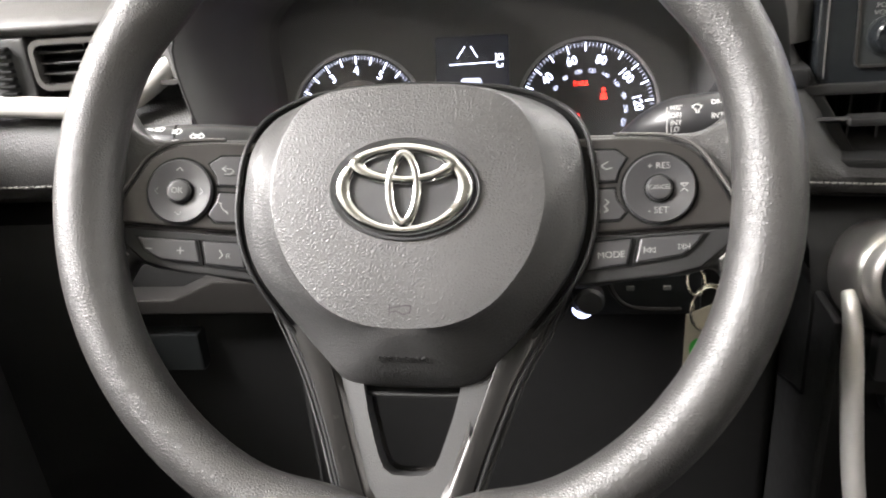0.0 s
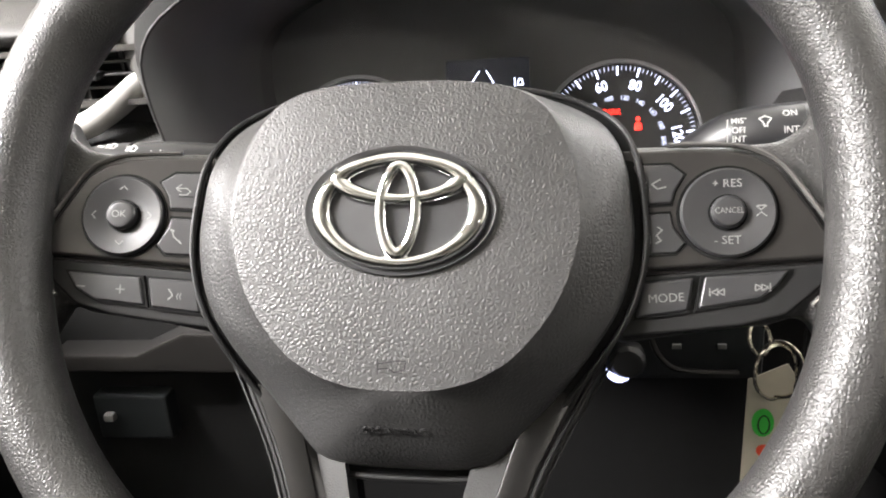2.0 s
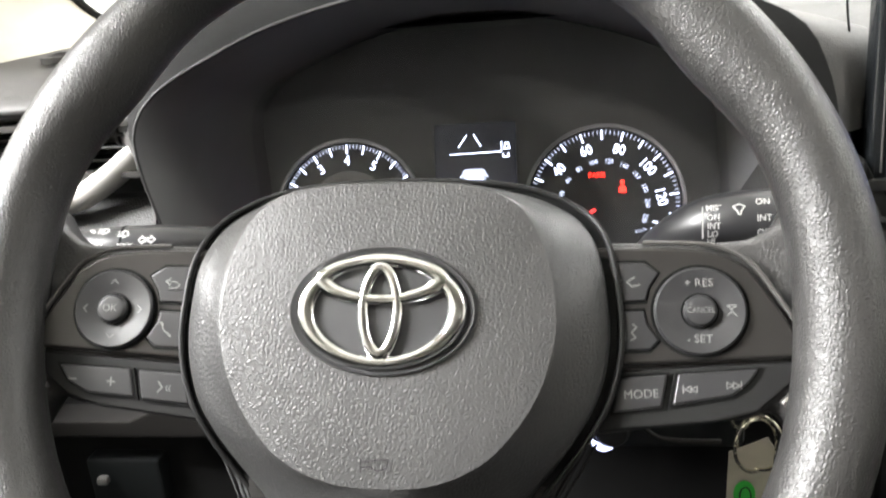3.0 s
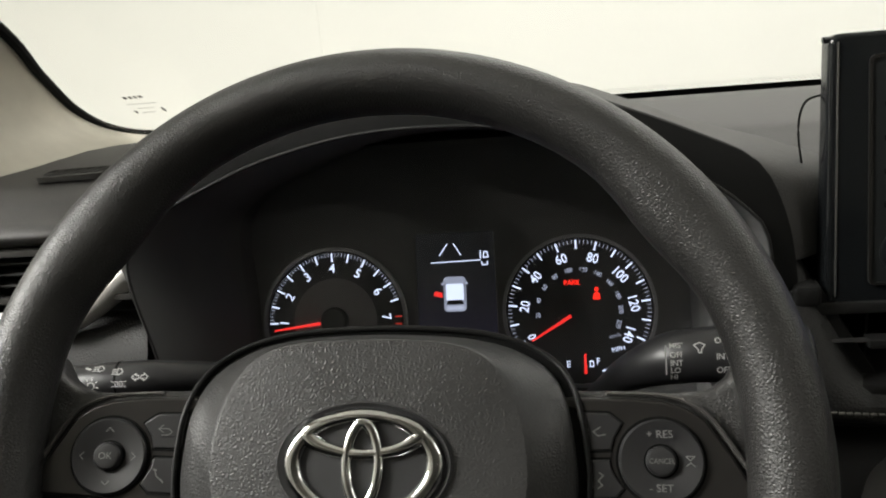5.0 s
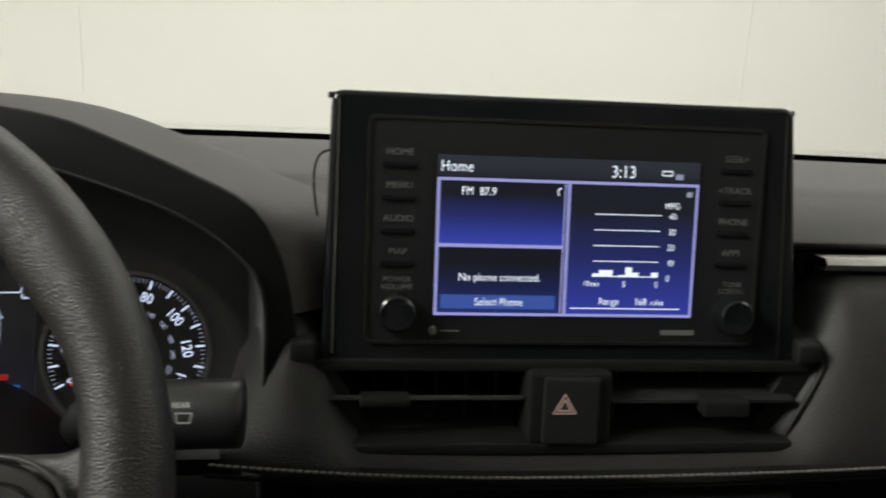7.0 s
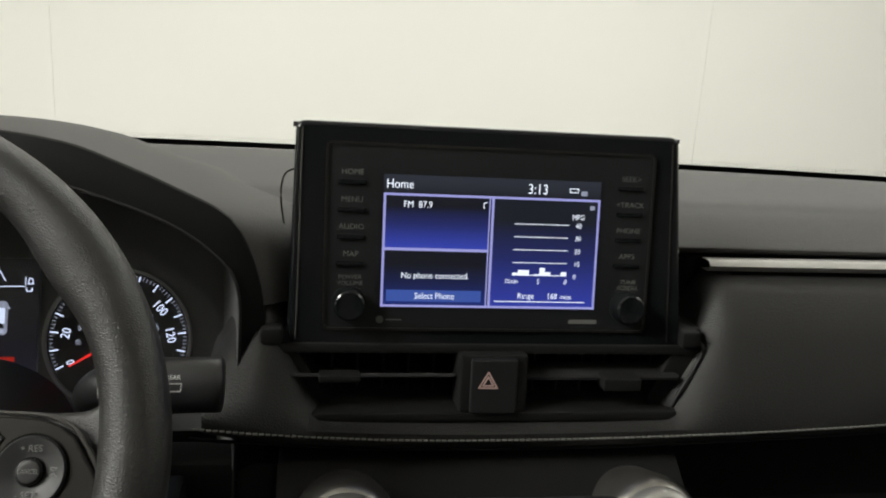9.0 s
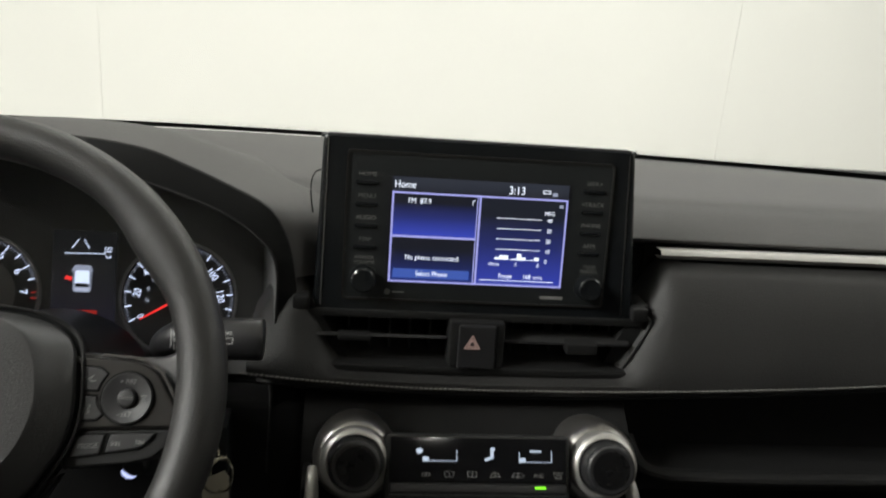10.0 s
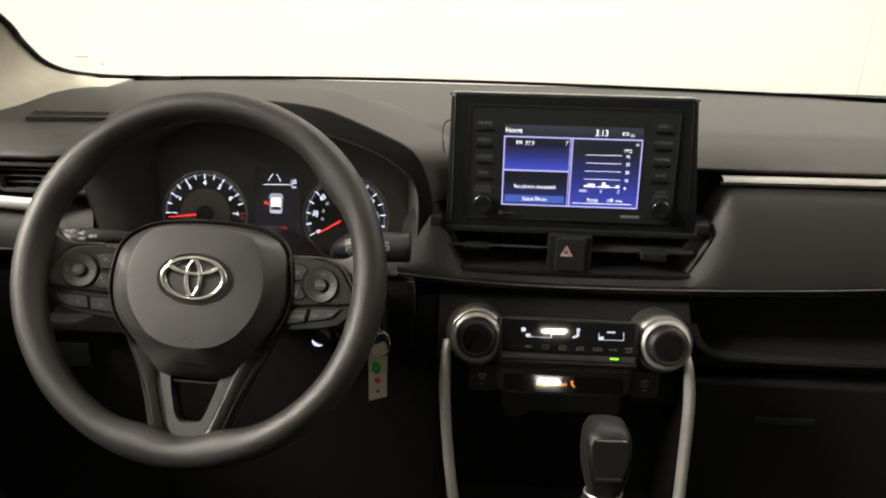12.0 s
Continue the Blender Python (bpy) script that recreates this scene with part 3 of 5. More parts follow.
# ---------------------------------------------------------------- central air vent and hazard switch
vent = thing("central_air_vent", Matrix(), "wide black central air vent under the screen", "air vent")
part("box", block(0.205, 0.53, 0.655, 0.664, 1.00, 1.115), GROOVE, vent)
part("floor_plate", block(0.235, 0.505, 0.588, 0.66, 1.010, 1.0175, 0.002), VENT, vent)
part("upper_plate", block(0.214, 0.518, 0.602, 0.66, 1.055, 1.0625, 0.002), VENT, vent)
for x in (0.2155, 0.5135):
    part("end_tab", block(x - 0.0075, x + 0.0075, 0.598, 0.62, 1.0615, 1.0745, 0.003), VENT, vent, "small grey end tab")
for x0, x1, x2, x3 in ((0.207, 0.222, 0.2375, 0.2575), (0.523, 0.510, 0.500, 0.486)):
    part("cheek", prism([(x0, 1.075), (x1, 1.075), (x3, 1.016), (x2, 1.012)] if x0 < x1 else [(x1, 1.075), (x0, 1.075), (x2 + 0.012, 1.012), (x3, 1.016)], 0, 0.03, 0.002, m=Matrix(((1, 0, 0, 0), (0, 0, -1, 0.634), (0, 1, 0, 0), (0, 0, 0, 1)))), VENT, vent)
part("edge_bead", tube(curve_points([(0.516, 0.600, 1.068), (0.524, 0.601, 1.062), (0.521, 0.600, 1.050), (0.508, 0.596, 1.028), (0.503, 0.595, 1.018)], 5), 0.0016, n=8), VENT, vent, "edge bead")
# The driver's louvre lies tipped, edge on; the passenger's shows its upper face.
for x0, x1, lean in ((0.226, 0.343, -24), (0.393, 0.508, 4)):
    turn = Matrix.Translation((0, 0.602, 1.0395)) @ Matrix.Rotation(radians(lean), 4, "X") @ Matrix.Translation((0, -0.602, -1.0395))
    louvre = part("slat", block(x0, x1, 0.598, 0.622, 1.0380, 1.0410, 0.0012, m=turn), BLACK, vent)
    part("slat_edge", block(x0 + 0.002, x1 - 0.002, 0.5970, 0.5985, 1.0385, 1.0405, m=turn), SWITCH, louvre, "thin satin front edge")
    for k in range(6):
        x = x0 + (x1 - x0) * (k + 0.7) / 6.4
        part("vane", block(x - 0.0007, x + 0.0007, 0.624, 0.650, 1.018, 1.055), BLACK, vent)
part("tab", block(0.2475, 0.2765, 0.594, 0.606, 1.0365, 1.0425, 0.002), VENT, vent)
part("tab", block(0.4475, 0.4755, 0.588, 0.604, 1.0325, 1.0425, 0.002), VENT, vent)
hazard = thing("hazard_switch", pose(0.3678, 0.590, 1.038, 84), "black hazard light switch with a pale red triangle", "switch")
part("pillar_plate", block(-0.0245, 0.0245, -0.021, 0.021, -0.03, 0.0, 0.003), VENT, hazard)
part("button", block(-0.0165, 0.0165, -0.0205, 0.0185, -0.01, 0.003, 0.002), SWITCH, hazard)
for r in (0.0074, 0.0042):
    stroke([(-0.0045 + r * math.cos(a), 0.002 + r * math.sin(a)) for a in (math.pi / 2, math.pi * 7 / 6, math.pi * 11 / 6)], 0.0011, 0.0034, HAZARD, hazard, closed=True)

# ---------------------------------------------------------------- instrument cluster
cluster = thing("instrument_cluster", pose(-0.001, 0.715, 1.0240, 72), "instrument cluster with two lit round dials under a hood", "dashboard gauge")
to_cluster = cluster.matrix_world.inverted()
HOOD_MID = Vector((0.006, 0, 1.05))
LIP = ((-0.168, 0.90), (-0.178, 1.030), (-0.187, 1.085), (-0.1860, 1.112), (-0.168, 1.1330), (-0.126, 1.1530), (-0.086, 1.1670), (-0.03, 1.1775), (0.030, 1.1775), (0.070, 1.1705), (0.110, 1.1590), (0.152, 1.1425), (0.179, 1.123), (0.193, 1.102), (0.194, 1.050), (0.188, 0.90))
BAND = ((-0.171, 0.90), (-0.181, 1.030), (-0.191, 1.085), (-0.1935, 1.116), (-0.179, 1.152), (-0.140, 1.174), (-0.088, 1.190), (-0.020, 1.1975), (0.040, 1.1975), (0.088, 1.1915), (0.118, 1.181), (0.155, 1.165), (0.187, 1.148), (0.201, 1.125), (0.209, 1.095), (0.212, 1.050), (0.208, 0.90))


def arch(outline, y, grow=1.0, lift=0.0):
    """The outline at depth y, as 90 points at even angles round the hood's middle."""
    pts = curve_points([(x, 0, z) for x, z in outline], 8)
    turns = [math.atan2(p.x - HOOD_MID.x, p.z - HOOD_MID.z) for p in pts]
    out, k = [], 0
    for i in range(90):
        a = -2.25 + 4.5 * i / 89
        while k < len(pts) - 2 and turns[k + 1] < a:
            k += 1
        t = min(1.0, max(0.0, (a - turns[k]) / max(1e-6, turns[k + 1] - turns[k])))
        p = pts[k].lerp(pts[k + 1], t)
        out.append(Vector((HOOD_MID.x + (p.x - HOOD_MID.x) * grow, y, HOOD_MID.z + (p.z - HOOD_MID.z) * grow + lift)))
    return out


hood = thing("instrument_hood", Matrix(), "matt black hood over the instruments with a thin lip", "hood")
part("inner_wall", loft([arch(LIP, 0.760, 0.84, -0.004), arch(LIP, 0.70, 0.90, -0.002), arch(LIP, 0.64, 0.965), arch(LIP, 0.602, 0.995), arch(LIP, 0.5995, 1.004)]), HOOD_SKIN, hood, "", 60)
part("lip", tube(arch(LIP, 0.5995, 1.004), 0.0010, n=8, up=(0, 1, 0)), BLACK, hood, "thin smooth lip", 60)
part("front_band", loft([arch(LIP, 0.6005, 1.003), arch(BAND, 0.6045, 0.994), arch(BAND, 0.6055, 1.0), arch(BAND, 0.609, 1.002)]), BAND_SKIN, hood, "matt black front band", 40)


def ease(t):
    t = min(1.0, max(0.0, t))
    return t * t * (3 - 2 * t)


def crown(y):
    """The mound behind the hood, running back level and out into the dash top on both sides."""
    row, f = [], min(1.0, (y - 0.608) / 0.11)
    for p in arch(BAND, y):
        if p.z < 1.08:
            continue
        w = ease((1.162 - p.z) / 0.03)
        z = p.z + (min(p.z, 1.142) - p.z) * ease((y - 0.69) / 0.20) - 0.002 * f
        row.append(Vector((p.x + math.copysign(0.05 * w * f ** 0.8, p.x), 0.608 + (y - 0.608) * (1 - 0.5 * w), z)))
    return row


part("outer_wall", loft([crown(y) for y in (0.608, 0.615, 0.63, 0.65, 0.67, 0.70, 0.73, 0.76, 0.80, 0.84, 0.88, 0.91)]), DASH_SKIN, hood, "grained crown behind the hood", 60)

face = part("face_panel", flat([(-0.185, -0.075), (0.19, -0.075), (0.19, 0.105), (0.12, 0.135), (-0.12, 0.135), (-0.185, 0.105)], -0.004), HOOD_SKIN, cluster, "dark grey cluster face")
R = 0.0545


def polar(cx, cy, r, deg):
    return cx + r * math.cos(radians(deg)), cy + r * math.sin(radians(deg))


def dial(name, cx, label):
    body = part(name, lathe([(R * 0.99, -0.003), (R * 0.99, 0.0)], 48, m=Matrix.Translation((cx, 0, 0))), DIAL, cluster, label)
    part("ring", ring_plate(ellipse(cx, 0, R * 1.035, R * 1.035, 64), ellipse(cx, 0, R * 0.99, R * 0.99, 64), -0.002, 0.004), RING, body, "thin silver ring")
    return body


def ticks(body, cx, first, last, count, major, r0, r1, mat):
    small, large = bmesh.new(), bmesh.new()
    for k in range(count + 1):
        deg = first + (last - first) * k / count
        big = k % major == 0
        inner_r, w = (r0 - 0.0025, 0.00065) if big else (r0 + 0.0012, 0.0003)
        c, s = math.cos(radians(deg)), math.sin(radians(deg))
        flat([(cx + c * a - s * b, s * a + c * b) for a, b in ((inner_r, -w), (r1, -w), (r1, w), (inner_r, w))], 0.0006, large if big else small)
    part("major_ticks", large, mat, body)
    part("minor_ticks", small, GLOW_DIM, body)


def needle(body, cx, deg, r0, r1):
    c, s = math.cos(radians(deg)), math.sin(radians(deg))
    part("needle", prism([(cx + c * a - s * b, s * a + c * b) for a, b in ((r0, -0.0013), (r1, -0.0006), (r1, 0.0006), (r0, 0.0013))], 0.003, 0.004), GLOW_NEEDLE, body, "lit red needle")


TX, SX = -0.0935, 0.0915
tach = dial("tachometer", TX, "lit tachometer dial numbered to seven")
part("inner_disc", ring_plate(ellipse(TX, 0, R * 0.60, R * 0.60, 48), ellipse(TX, 0, R * 0.2, R * 0.2, 48), 0.0001, 0.0004), DIAL_WARM, tach, "dark brown inner disc")
ticks(tach, TX, 180.4, 16.7, 55, 5, R * 0.88, R * 0.955, GLOW_WHITE)
red_zone = bmesh.new()
for k in range(2):
    deg = 2 - 6.5 * k
    c, s = math.cos(radians(deg)), math.sin(radians(deg))
    flat([(TX + c * a - s * b, s * a + c * b) for a, b in ((R * 0.86, -0.0006), (R * 0.955, -0.0006), (R * 0.955, 0.0006), (R * 0.86, 0.0006))], 0.0006, red_zone)
part("red_zone_ticks", red_zone, GLOW_FAINT_RED, tach)
for n in range(1, 8):
    deg = 180.4 - 29.7 * (n - 1)
    x, y = polar(TX, 0, R * 0.735, deg)
    lettering(str(n), 0.0098, x, y, 0.0008, GLOW_WHITE, tach, radians(deg - 90) * 0.92, "numeral", bold=0.00012)
needle(tach, TX, 187, R * 0.17, R * 0.88)
part("hub", lathe([(0.0105, 0.001), (0.0105, 0.006), (0.009, 0.0075)], 32, m=Matrix.Translation((TX, 0, 0))), BLACK, tach, "black needle hub")

speed = dial("speedometer", SX, "lit speedometer dial in miles per hour")
ticks(speed, SX, 207.6, -27.3, 70, 5, R * 0.88, R * 0.955, GLOW_WHITE)
for n in range(0, 141, 20):
    deg = 207.4 - n * 1.682
    x, y = polar(SX, 0, R * 0.725, deg)
    lettering(str(n), 0.0098 if n else 0.0085, x, y, 0.0008, GLOW_WHITE, speed, radians(deg - 90) * 0.92, "numeral", squeeze=0.88, bold=0.00014)
for n in range(20, 221, 20):
    deg = 205.6 - n * 1.033
    x, y = polar(SX, 0, R * 0.553, deg)
    lettering(str(n), 0.0047, x, y, 0.0008, GLOW_KM, speed, radians(deg - 90) * 0.95, "numeral", squeeze=0.9)
needle(speed, SX, 211, R * 0.13, R * 0.76)
lettering("MPH", 0.0050, SX + 0.027, -0.0295, 0.0008, GLOW_WHITE, speed, 0.2)
lettering("km/h", 0.0040, SX + 0.025, -0.0195, 0.0008, GLOW_DIM, speed, 0.2)
lettering("PARK", 0.0052, SX - 0.0043, 0.0205, 0.0008, GLOW_RED, speed, 0, "park_lamp", squeeze=0.95, bold=0.00008)
belt = flat(ellipse(SX + 0.0132, 0.0150, 0.0016, 0.0017, 12), 0.0008)
flat([(SX + 0.0105, 0.0075), (SX + 0.0159, 0.0075), (SX + 0.0154, 0.0120), (SX + 0.0132, 0.0131), (SX + 0.0110, 0.0120)], 0.0008, belt)
part("belt_lamp", belt, GLOW_RED, speed, "red seat belt lamp")
lettering("E", 0.0070, SX - 0.0095, -0.0395, 0.0008, GLOW_WHITE, speed)
lettering("F", 0.0070, SX + 0.0120, -0.0380, 0.0008, GLOW_WHITE, speed)
part("fuel_needle", prism([(SX + 0.0015, -0.0465), (SX + 0.0037, -0.0465), (SX + 0.0034, -0.0320), (SX + 0.0020, -0.0320)], 0.001, 0.002), GLOW_NEEDLE, speed, "lit red fuel needle")
stroke([(SX + 0.0060, -0.0415), (SX + 0.0060, -0.0375), (SX + 0.0084, -0.0375), (SX + 0.0084, -0.0415)], 0.0008, 0.0008, GLOW_WHITE, speed, "pump_icon", True)
stroke([polar(SX, -0.004, R * 0.80, d) for d in (-62, -66, -70)], 0.0012, 0.0008, GLOW_WHITE, speed, "fuel_tick")

# Both dials sit a little low in the face.
for face_dial, drop in ((tach, -0.0030), (speed, -0.0022)):
    for ob in (face_dial, *face_dial.children):
        ob.data.transform(Matrix.Translation((0, drop, 0)))

info = part("info_display", prism(rounded(-0.0285, 0.0310, -0.0300, 0.0600, 0.002), -0.004, 0.0002), TFT, cluster, "small dim colour display between the dials")
stroke([(-0.0105, 0.0430), (-0.0045, 0.0515)], 0.0009, 0.0008, GLOW_WHITE, info, "lane_icon")
stroke([(0.0055, 0.0430), (0.0005, 0.0515)], 0.0009, 0.0008, GLOW_WHITE, info, "lane_icon")
stroke([(-0.0170, 0.0378), (0.0205, 0.0385)], 0.0008, 0.0008, GLOW_WHITE, info, "rule")
stroke([(0.0205, 0.0455), (0.0205, 0.0395)], 0.0008, 0.0008, GLOW_WHITE, info, "assist_icon")
stroke([(0.0225, 0.0405), (0.0262, 0.0405), (0.0255, 0.0445), (0.0232, 0.0445)], 0.0009, 0.0008, GLOW_WHITE, info, "assist_icon", True)
stroke([(0.0215, 0.0372), (0.0215, 0.0348), (0.0255, 0.0348), (0.0255, 0.0372)], 0.0009, 0.0008, GLOW_WHITE, info, "assist_icon")
part("car_icon", flat(rounded(-0.0085, 0.0085, 0.0005, 0.0268, 0.0030), 0.0006), GLOW_DIM, info, "pale car seen from above")
part("car_icon", flat(rounded(-0.0066, 0.0066, 0.0085, 0.0215, 0.0015), 0.0009), GLOW_WHITE, info)
part("car_icon", flat([(-0.0066, 0.0058), (0.0066, 0.0058), (0.0054, 0.0092), (-0.0054, 0.0092)], 0.0012), DIAL, info)
part("car_icon", flat([(-0.0066, 0.0018), (0.0066, 0.0018), (0.0060, 0.0046), (-0.0060, 0.0046)], 0.0012), GLOW_KM, info)
for u in (-1, 1):
    part("car_icon", flat([(u * 0.0074, 0.0075), (u * 0.0078, 0.0075), (u * 0.0076, 0.0225), (u * 0.0072, 0.0225)][::u], 0.0012), DIAL, info)
    part("car_icon", flat([(u * 0.0084, 0.0215), (u * 0.0102, 0.0205), (u * 0.0102, 0.0218), (u * 0.0084, 0.0230)][::u], 0.0010), GLOW_KM, info)
part("door_icon", flat([(-0.0165, 0.0130), (-0.0095, 0.0112), (-0.0095, 0.0150), (-0.0150, 0.0165)], 0.0009), GLOW_NEEDLE, info, "red open door mark")
for x0, x1 in ((-0.0200, -0.0060), (-0.0040, 0.0150)):
    part("message_bar", flat([(x0, -0.0205), (x1, -0.0205), (x1, -0.0165), (x0, -0.0165)], 0.0008), GLOW_FAINT_RED, info, "red message bar")
for x0, x1 in ((-0.0150, -0.0030), (0.0040, 0.0230)):
    part("message_bar", flat([(x0, -0.0270), (x1, -0.0270), (x1, -0.0235), (x0, -0.0235)], 0.0008), GLOW_BLUE, info, "blue mileage bar")
lens = part("lens", flat([(-0.178, -0.070), (0.182, -0.070), (0.182, 0.100), (0.11, 0.125), (-0.11, 0.125), (-0.178, 0.100)], 0.012), LENS, cluster, "clear cover")
lens.visible_shadow = False

# ---------------------------------------------------------------- steering column and stalks
column = thing("steering_column", Matrix(), "black moulded steering column shroud", "steering column")
part("shroud", loft([[Vector((cx * 1.0 + rx * math.cos(a), y, cz + rz * math.sin(a))) for a in [math.tau * k / 28 for k in range(28)]] for y, cx, cz, rx, rz in ((0.475, 0, 1.035, 0.050, 0.045), (0.50, 0, 1.025, 0.060, 0.052), (0.56, 0, 1.005, 0.066, 0.055), (0.66, 0, 0.975, 0.072, 0.055))], closed=True, caps=True), BLACK, column, "", 60)
part("hub_boss", lathe([(0.045, -0.055), (0.045, -0.012), (0.04, -0.010)], 32, m=pose(-0.0045, 0.458, 1.056, 60)), DARK, column)


def stalk(name, points, widths, label):
    top = thing(name, Matrix(), label, "stalk")
    line = curve_points(points, 7)

    def half(t):
        k = t * (len(widths) - 1)
        i = min(int(k), len(widths) - 2)
        return widths[i] + (widths[i + 1] - widths[i]) * (k - i)

    part("lever", tube(line, half, lambda t: half(t) * 0.92, 20), SWITCH, top, "", 60)
    return top


light = stalk("light_stalk", [(-0.06, 0.545, 1.052), (-0.10, 0.525, 1.064), (-0.135, 0.517, 1.0675), (-0.160, 0.513, 1.068), (-0.188, 0.511, 1.068)], (0.006, 0.0080, 0.0108, 0.0115, 0.0095), "black light and indicator stalk with white symbols")
part("collar", tube([(-0.1535, 0.5140, 1.068), (-0.1545, 0.5138, 1.068)], 0.0117, 0.0108, 20), GROOVE, light)
wiper = stalk("wiper_stalk", [(0.096, 0.650, 0.985), (0.104, 0.590, 1.022), (0.114, 0.552, 1.0480), (0.132, 0.535, 1.0625), (0.160, 0.530, 1.0660), (0.186, 0.528, 1.0670)], (0.006, 0.0080, 0.0110, 0.0145, 0.0152, 0.0145), "black wiper stalk with white lettering")
part("end_knob", tube(curve_points([(0.1605, 0.529, 1.064), (0.175, 0.528, 1.065), (0.190, 0.527, 1.0655), (0.194, 0.527, 1.0655)], 3), lambda t: 0.0165 - 0.005 * max(0.0, t - 0.7) ** 2 / 0.09, lambda t: 0.0160 - 0.005 * max(0.0, t - 0.7) ** 2 / 0.09, 24), SWITCH, wiper, "round black end switch", 50)


def stalk_words(parent, words, size, x, y, z, lean=30, squeeze=0.95):
    ob = lettering(words, size, 0, 0, 0, LETTER, parent, squeeze=squeeze, align="LEFT", bold=0.00006)
    ob.data.transform(pose(x, y, z, 90 - lean))
    return ob


def stalk_icon(parent, pts, x, y, z, closed=False, lean=30, width=0.0006):
    ob = stroke(pts, width, 0, LETTER, parent, "icon", closed)
    ob.data.transform(pose(x, y, z, 90 - lean))
    return ob


for k, w in enumerate(("MIST", "OFF", "INT", "LO", "HI")):
    stalk_words(wiper, w, 0.0040, 0.1280, (0.5236, 0.5207, 0.5190, 0.5184, 0.5188)[k], 1.0738 - 0.0036 * k, (46, 30, 16, 2, -10)[k])
stalk_icon(wiper, [(0, 0.001), (0, -0.013)], 0.1262, 0.5213, 1.0738, lean=12)
stalk_icon(wiper, [(-0.0026, 0.0014), (0, 0.0026), (0.0026, 0.0014), (0.0007, -0.0010), (0.0007, -0.0024), (-0.0007, -0.0024), (-0.0007, -0.0010)], 0.1420, 0.5200, 1.0740, True, 40)
for k, w in enumerate(("ON", "INT", "OFF")):
    stalk_words(wiper, w, 0.0042, 0.1490, (0.5208, 0.5163, 0.5150)[k], 1.0770 - 0.0064 * k, (46, 20, 4)[k])
stalk_words(wiper, "REAR", 0.0035, 0.1640, 0.5128, 1.0760, 35)
stalk_icon(wiper, [(-0.0035, 0.002), (0.0035, 0.002), (0.0028, -0.0022), (-0.0028, -0.0022)], 0.1690, 0.5118, 1.0705, True, 20)
LAMP = [(-0.0005, -0.0017), (0.0012, -0.0016), (0.0026, 0.0), (0.0012, 0.0016), (-0.0005, 0.0017)]


def headlamp(x, y, z, lean, scale=1.0):
    stalk_icon(light, [(u * scale, v * scale) for u, v in LAMP], x, y, z, True, lean, 0.0005)
    for k in (-1, 0, 1):
        stalk_icon(light, [(-0.0032 * scale, 0.0012 * k * scale), (-0.0012 * scale, 0.0012 * k * scale)], x, y, z, False, lean, 0.0005)


headlamp(-0.1600, 0.5062, 1.0790, 62)
stalk_icon(light, [(-0.0014, 0.0006), (0.0014, -0.0006)], -0.1665, 0.5067, 1.0790, False, 64, 0.0011)
headlamp(-0.1495, 0.5052, 1.0776, 52)
stalk_icon(light, [(0.0020 * math.cos(a), 0.0020 * math.sin(a)) for a in [math.tau * k / 12 for k in range(12)]], -0.1630, 0.4999, 1.0722, True, 22, 0.0005)
for k in range(7):
    a = math.pi * 2 * (k - 1.75) / 8 + 0.4
    stalk_icon(light, [(0.0030 * math.cos(a), 0.0030 * math.sin(a)), (0.0043 * math.cos(a), 0.0043 * math.sin(a))], -0.1630, 0.4999, 1.0722, False, 22, 0.0005)
for s in (-1, 1):
    stalk_icon(light, [(s * 0.0005, -0.0013), (s * 0.0005, 0.0013), (s * 0.0020, 0.0013), (s * 0.0020, -0.0013)], -0.1490, 0.5024, 1.0720, True, 24, 0.0004)
    stalk_icon(light, [(s * 0.0028, -0.0010), (s * 0.0040, -0.0014)], -0.1490, 0.5024, 1.0720, False, 24, 0.0004)
    stalk_icon(light, [(s * 0.0028, 0.0010), (s * 0.0040, 0.0014)], -0.1490, 0.5024, 1.0720, False, 24, 0.0004)
    stalk_icon(light, [(s * 0.0044, 0), (s * 0.0022, 0.0019), (s * 0.0022, 0.0009), (s * 0.0006, 0.0009), (s * 0.0006, -0.0009), (s * 0.0022, -0.0009), (s * 0.0022, -0.0019)], -0.1385, 0.5055, 1.0742, True, 34, 0.0005)

# ---------------------------------------------------------------- steering wheel
wheel = thing("steering_wheel", pose(-0.0055, 0.4425, 1.0640, 60) @ pose(0, 0, 0, 0, 0, -1.45), "dark grey grained steering wheel with satin spokes", "steering wheel")
HUB = (-0.0008, -0.0013, -0.0185)


def rim_row(a):
    deg = (math.degrees(a) + 360) % 360
    off = abs(((deg - 90 + 180) % 360) - 180)
    grip = math.exp(-(((off - 52) / 11) ** 2))
    hold = math.exp(-(((off - 92) / 24) ** 2))
    big = 0.1692
    tin, tout, deep = 0.0148 + 0.0060 * grip + 0.0030 * hold + 0.0050 * math.exp(-(((off - 166) / 9) ** 2)), 0.0152, 0.0165 + 0.0012 * hold
    row = []
    for k in range(24):
        p = math.tau * k / 24
        c, s = math.cos(p), math.sin(p)
        r = big + (tout if c > 0 else tin) * c
        row.append((r * math.cos(a), r * math.sin(a), deep * s))
    return row


rows = [rim_row(math.tau * k / 144) for k in range(144)]
rim = loft(rows + [rows[0]], closed=True)
bmesh.ops.remove_doubles(rim, verts=rim.verts, dist=1e-6)
part("rim", rim, RIM_SKIN, wheel, "pebble-grained grey rim", 180)


def mirror(points, s):
    pts = [(s * x, y) for x, y in points]
    return pts if s > 0 else pts[::-1]


def smooth2(points, steps=5):
    return [(p.x, p.y) for p in curve_points([(x, y, 0) for x, y in points], steps, True)]


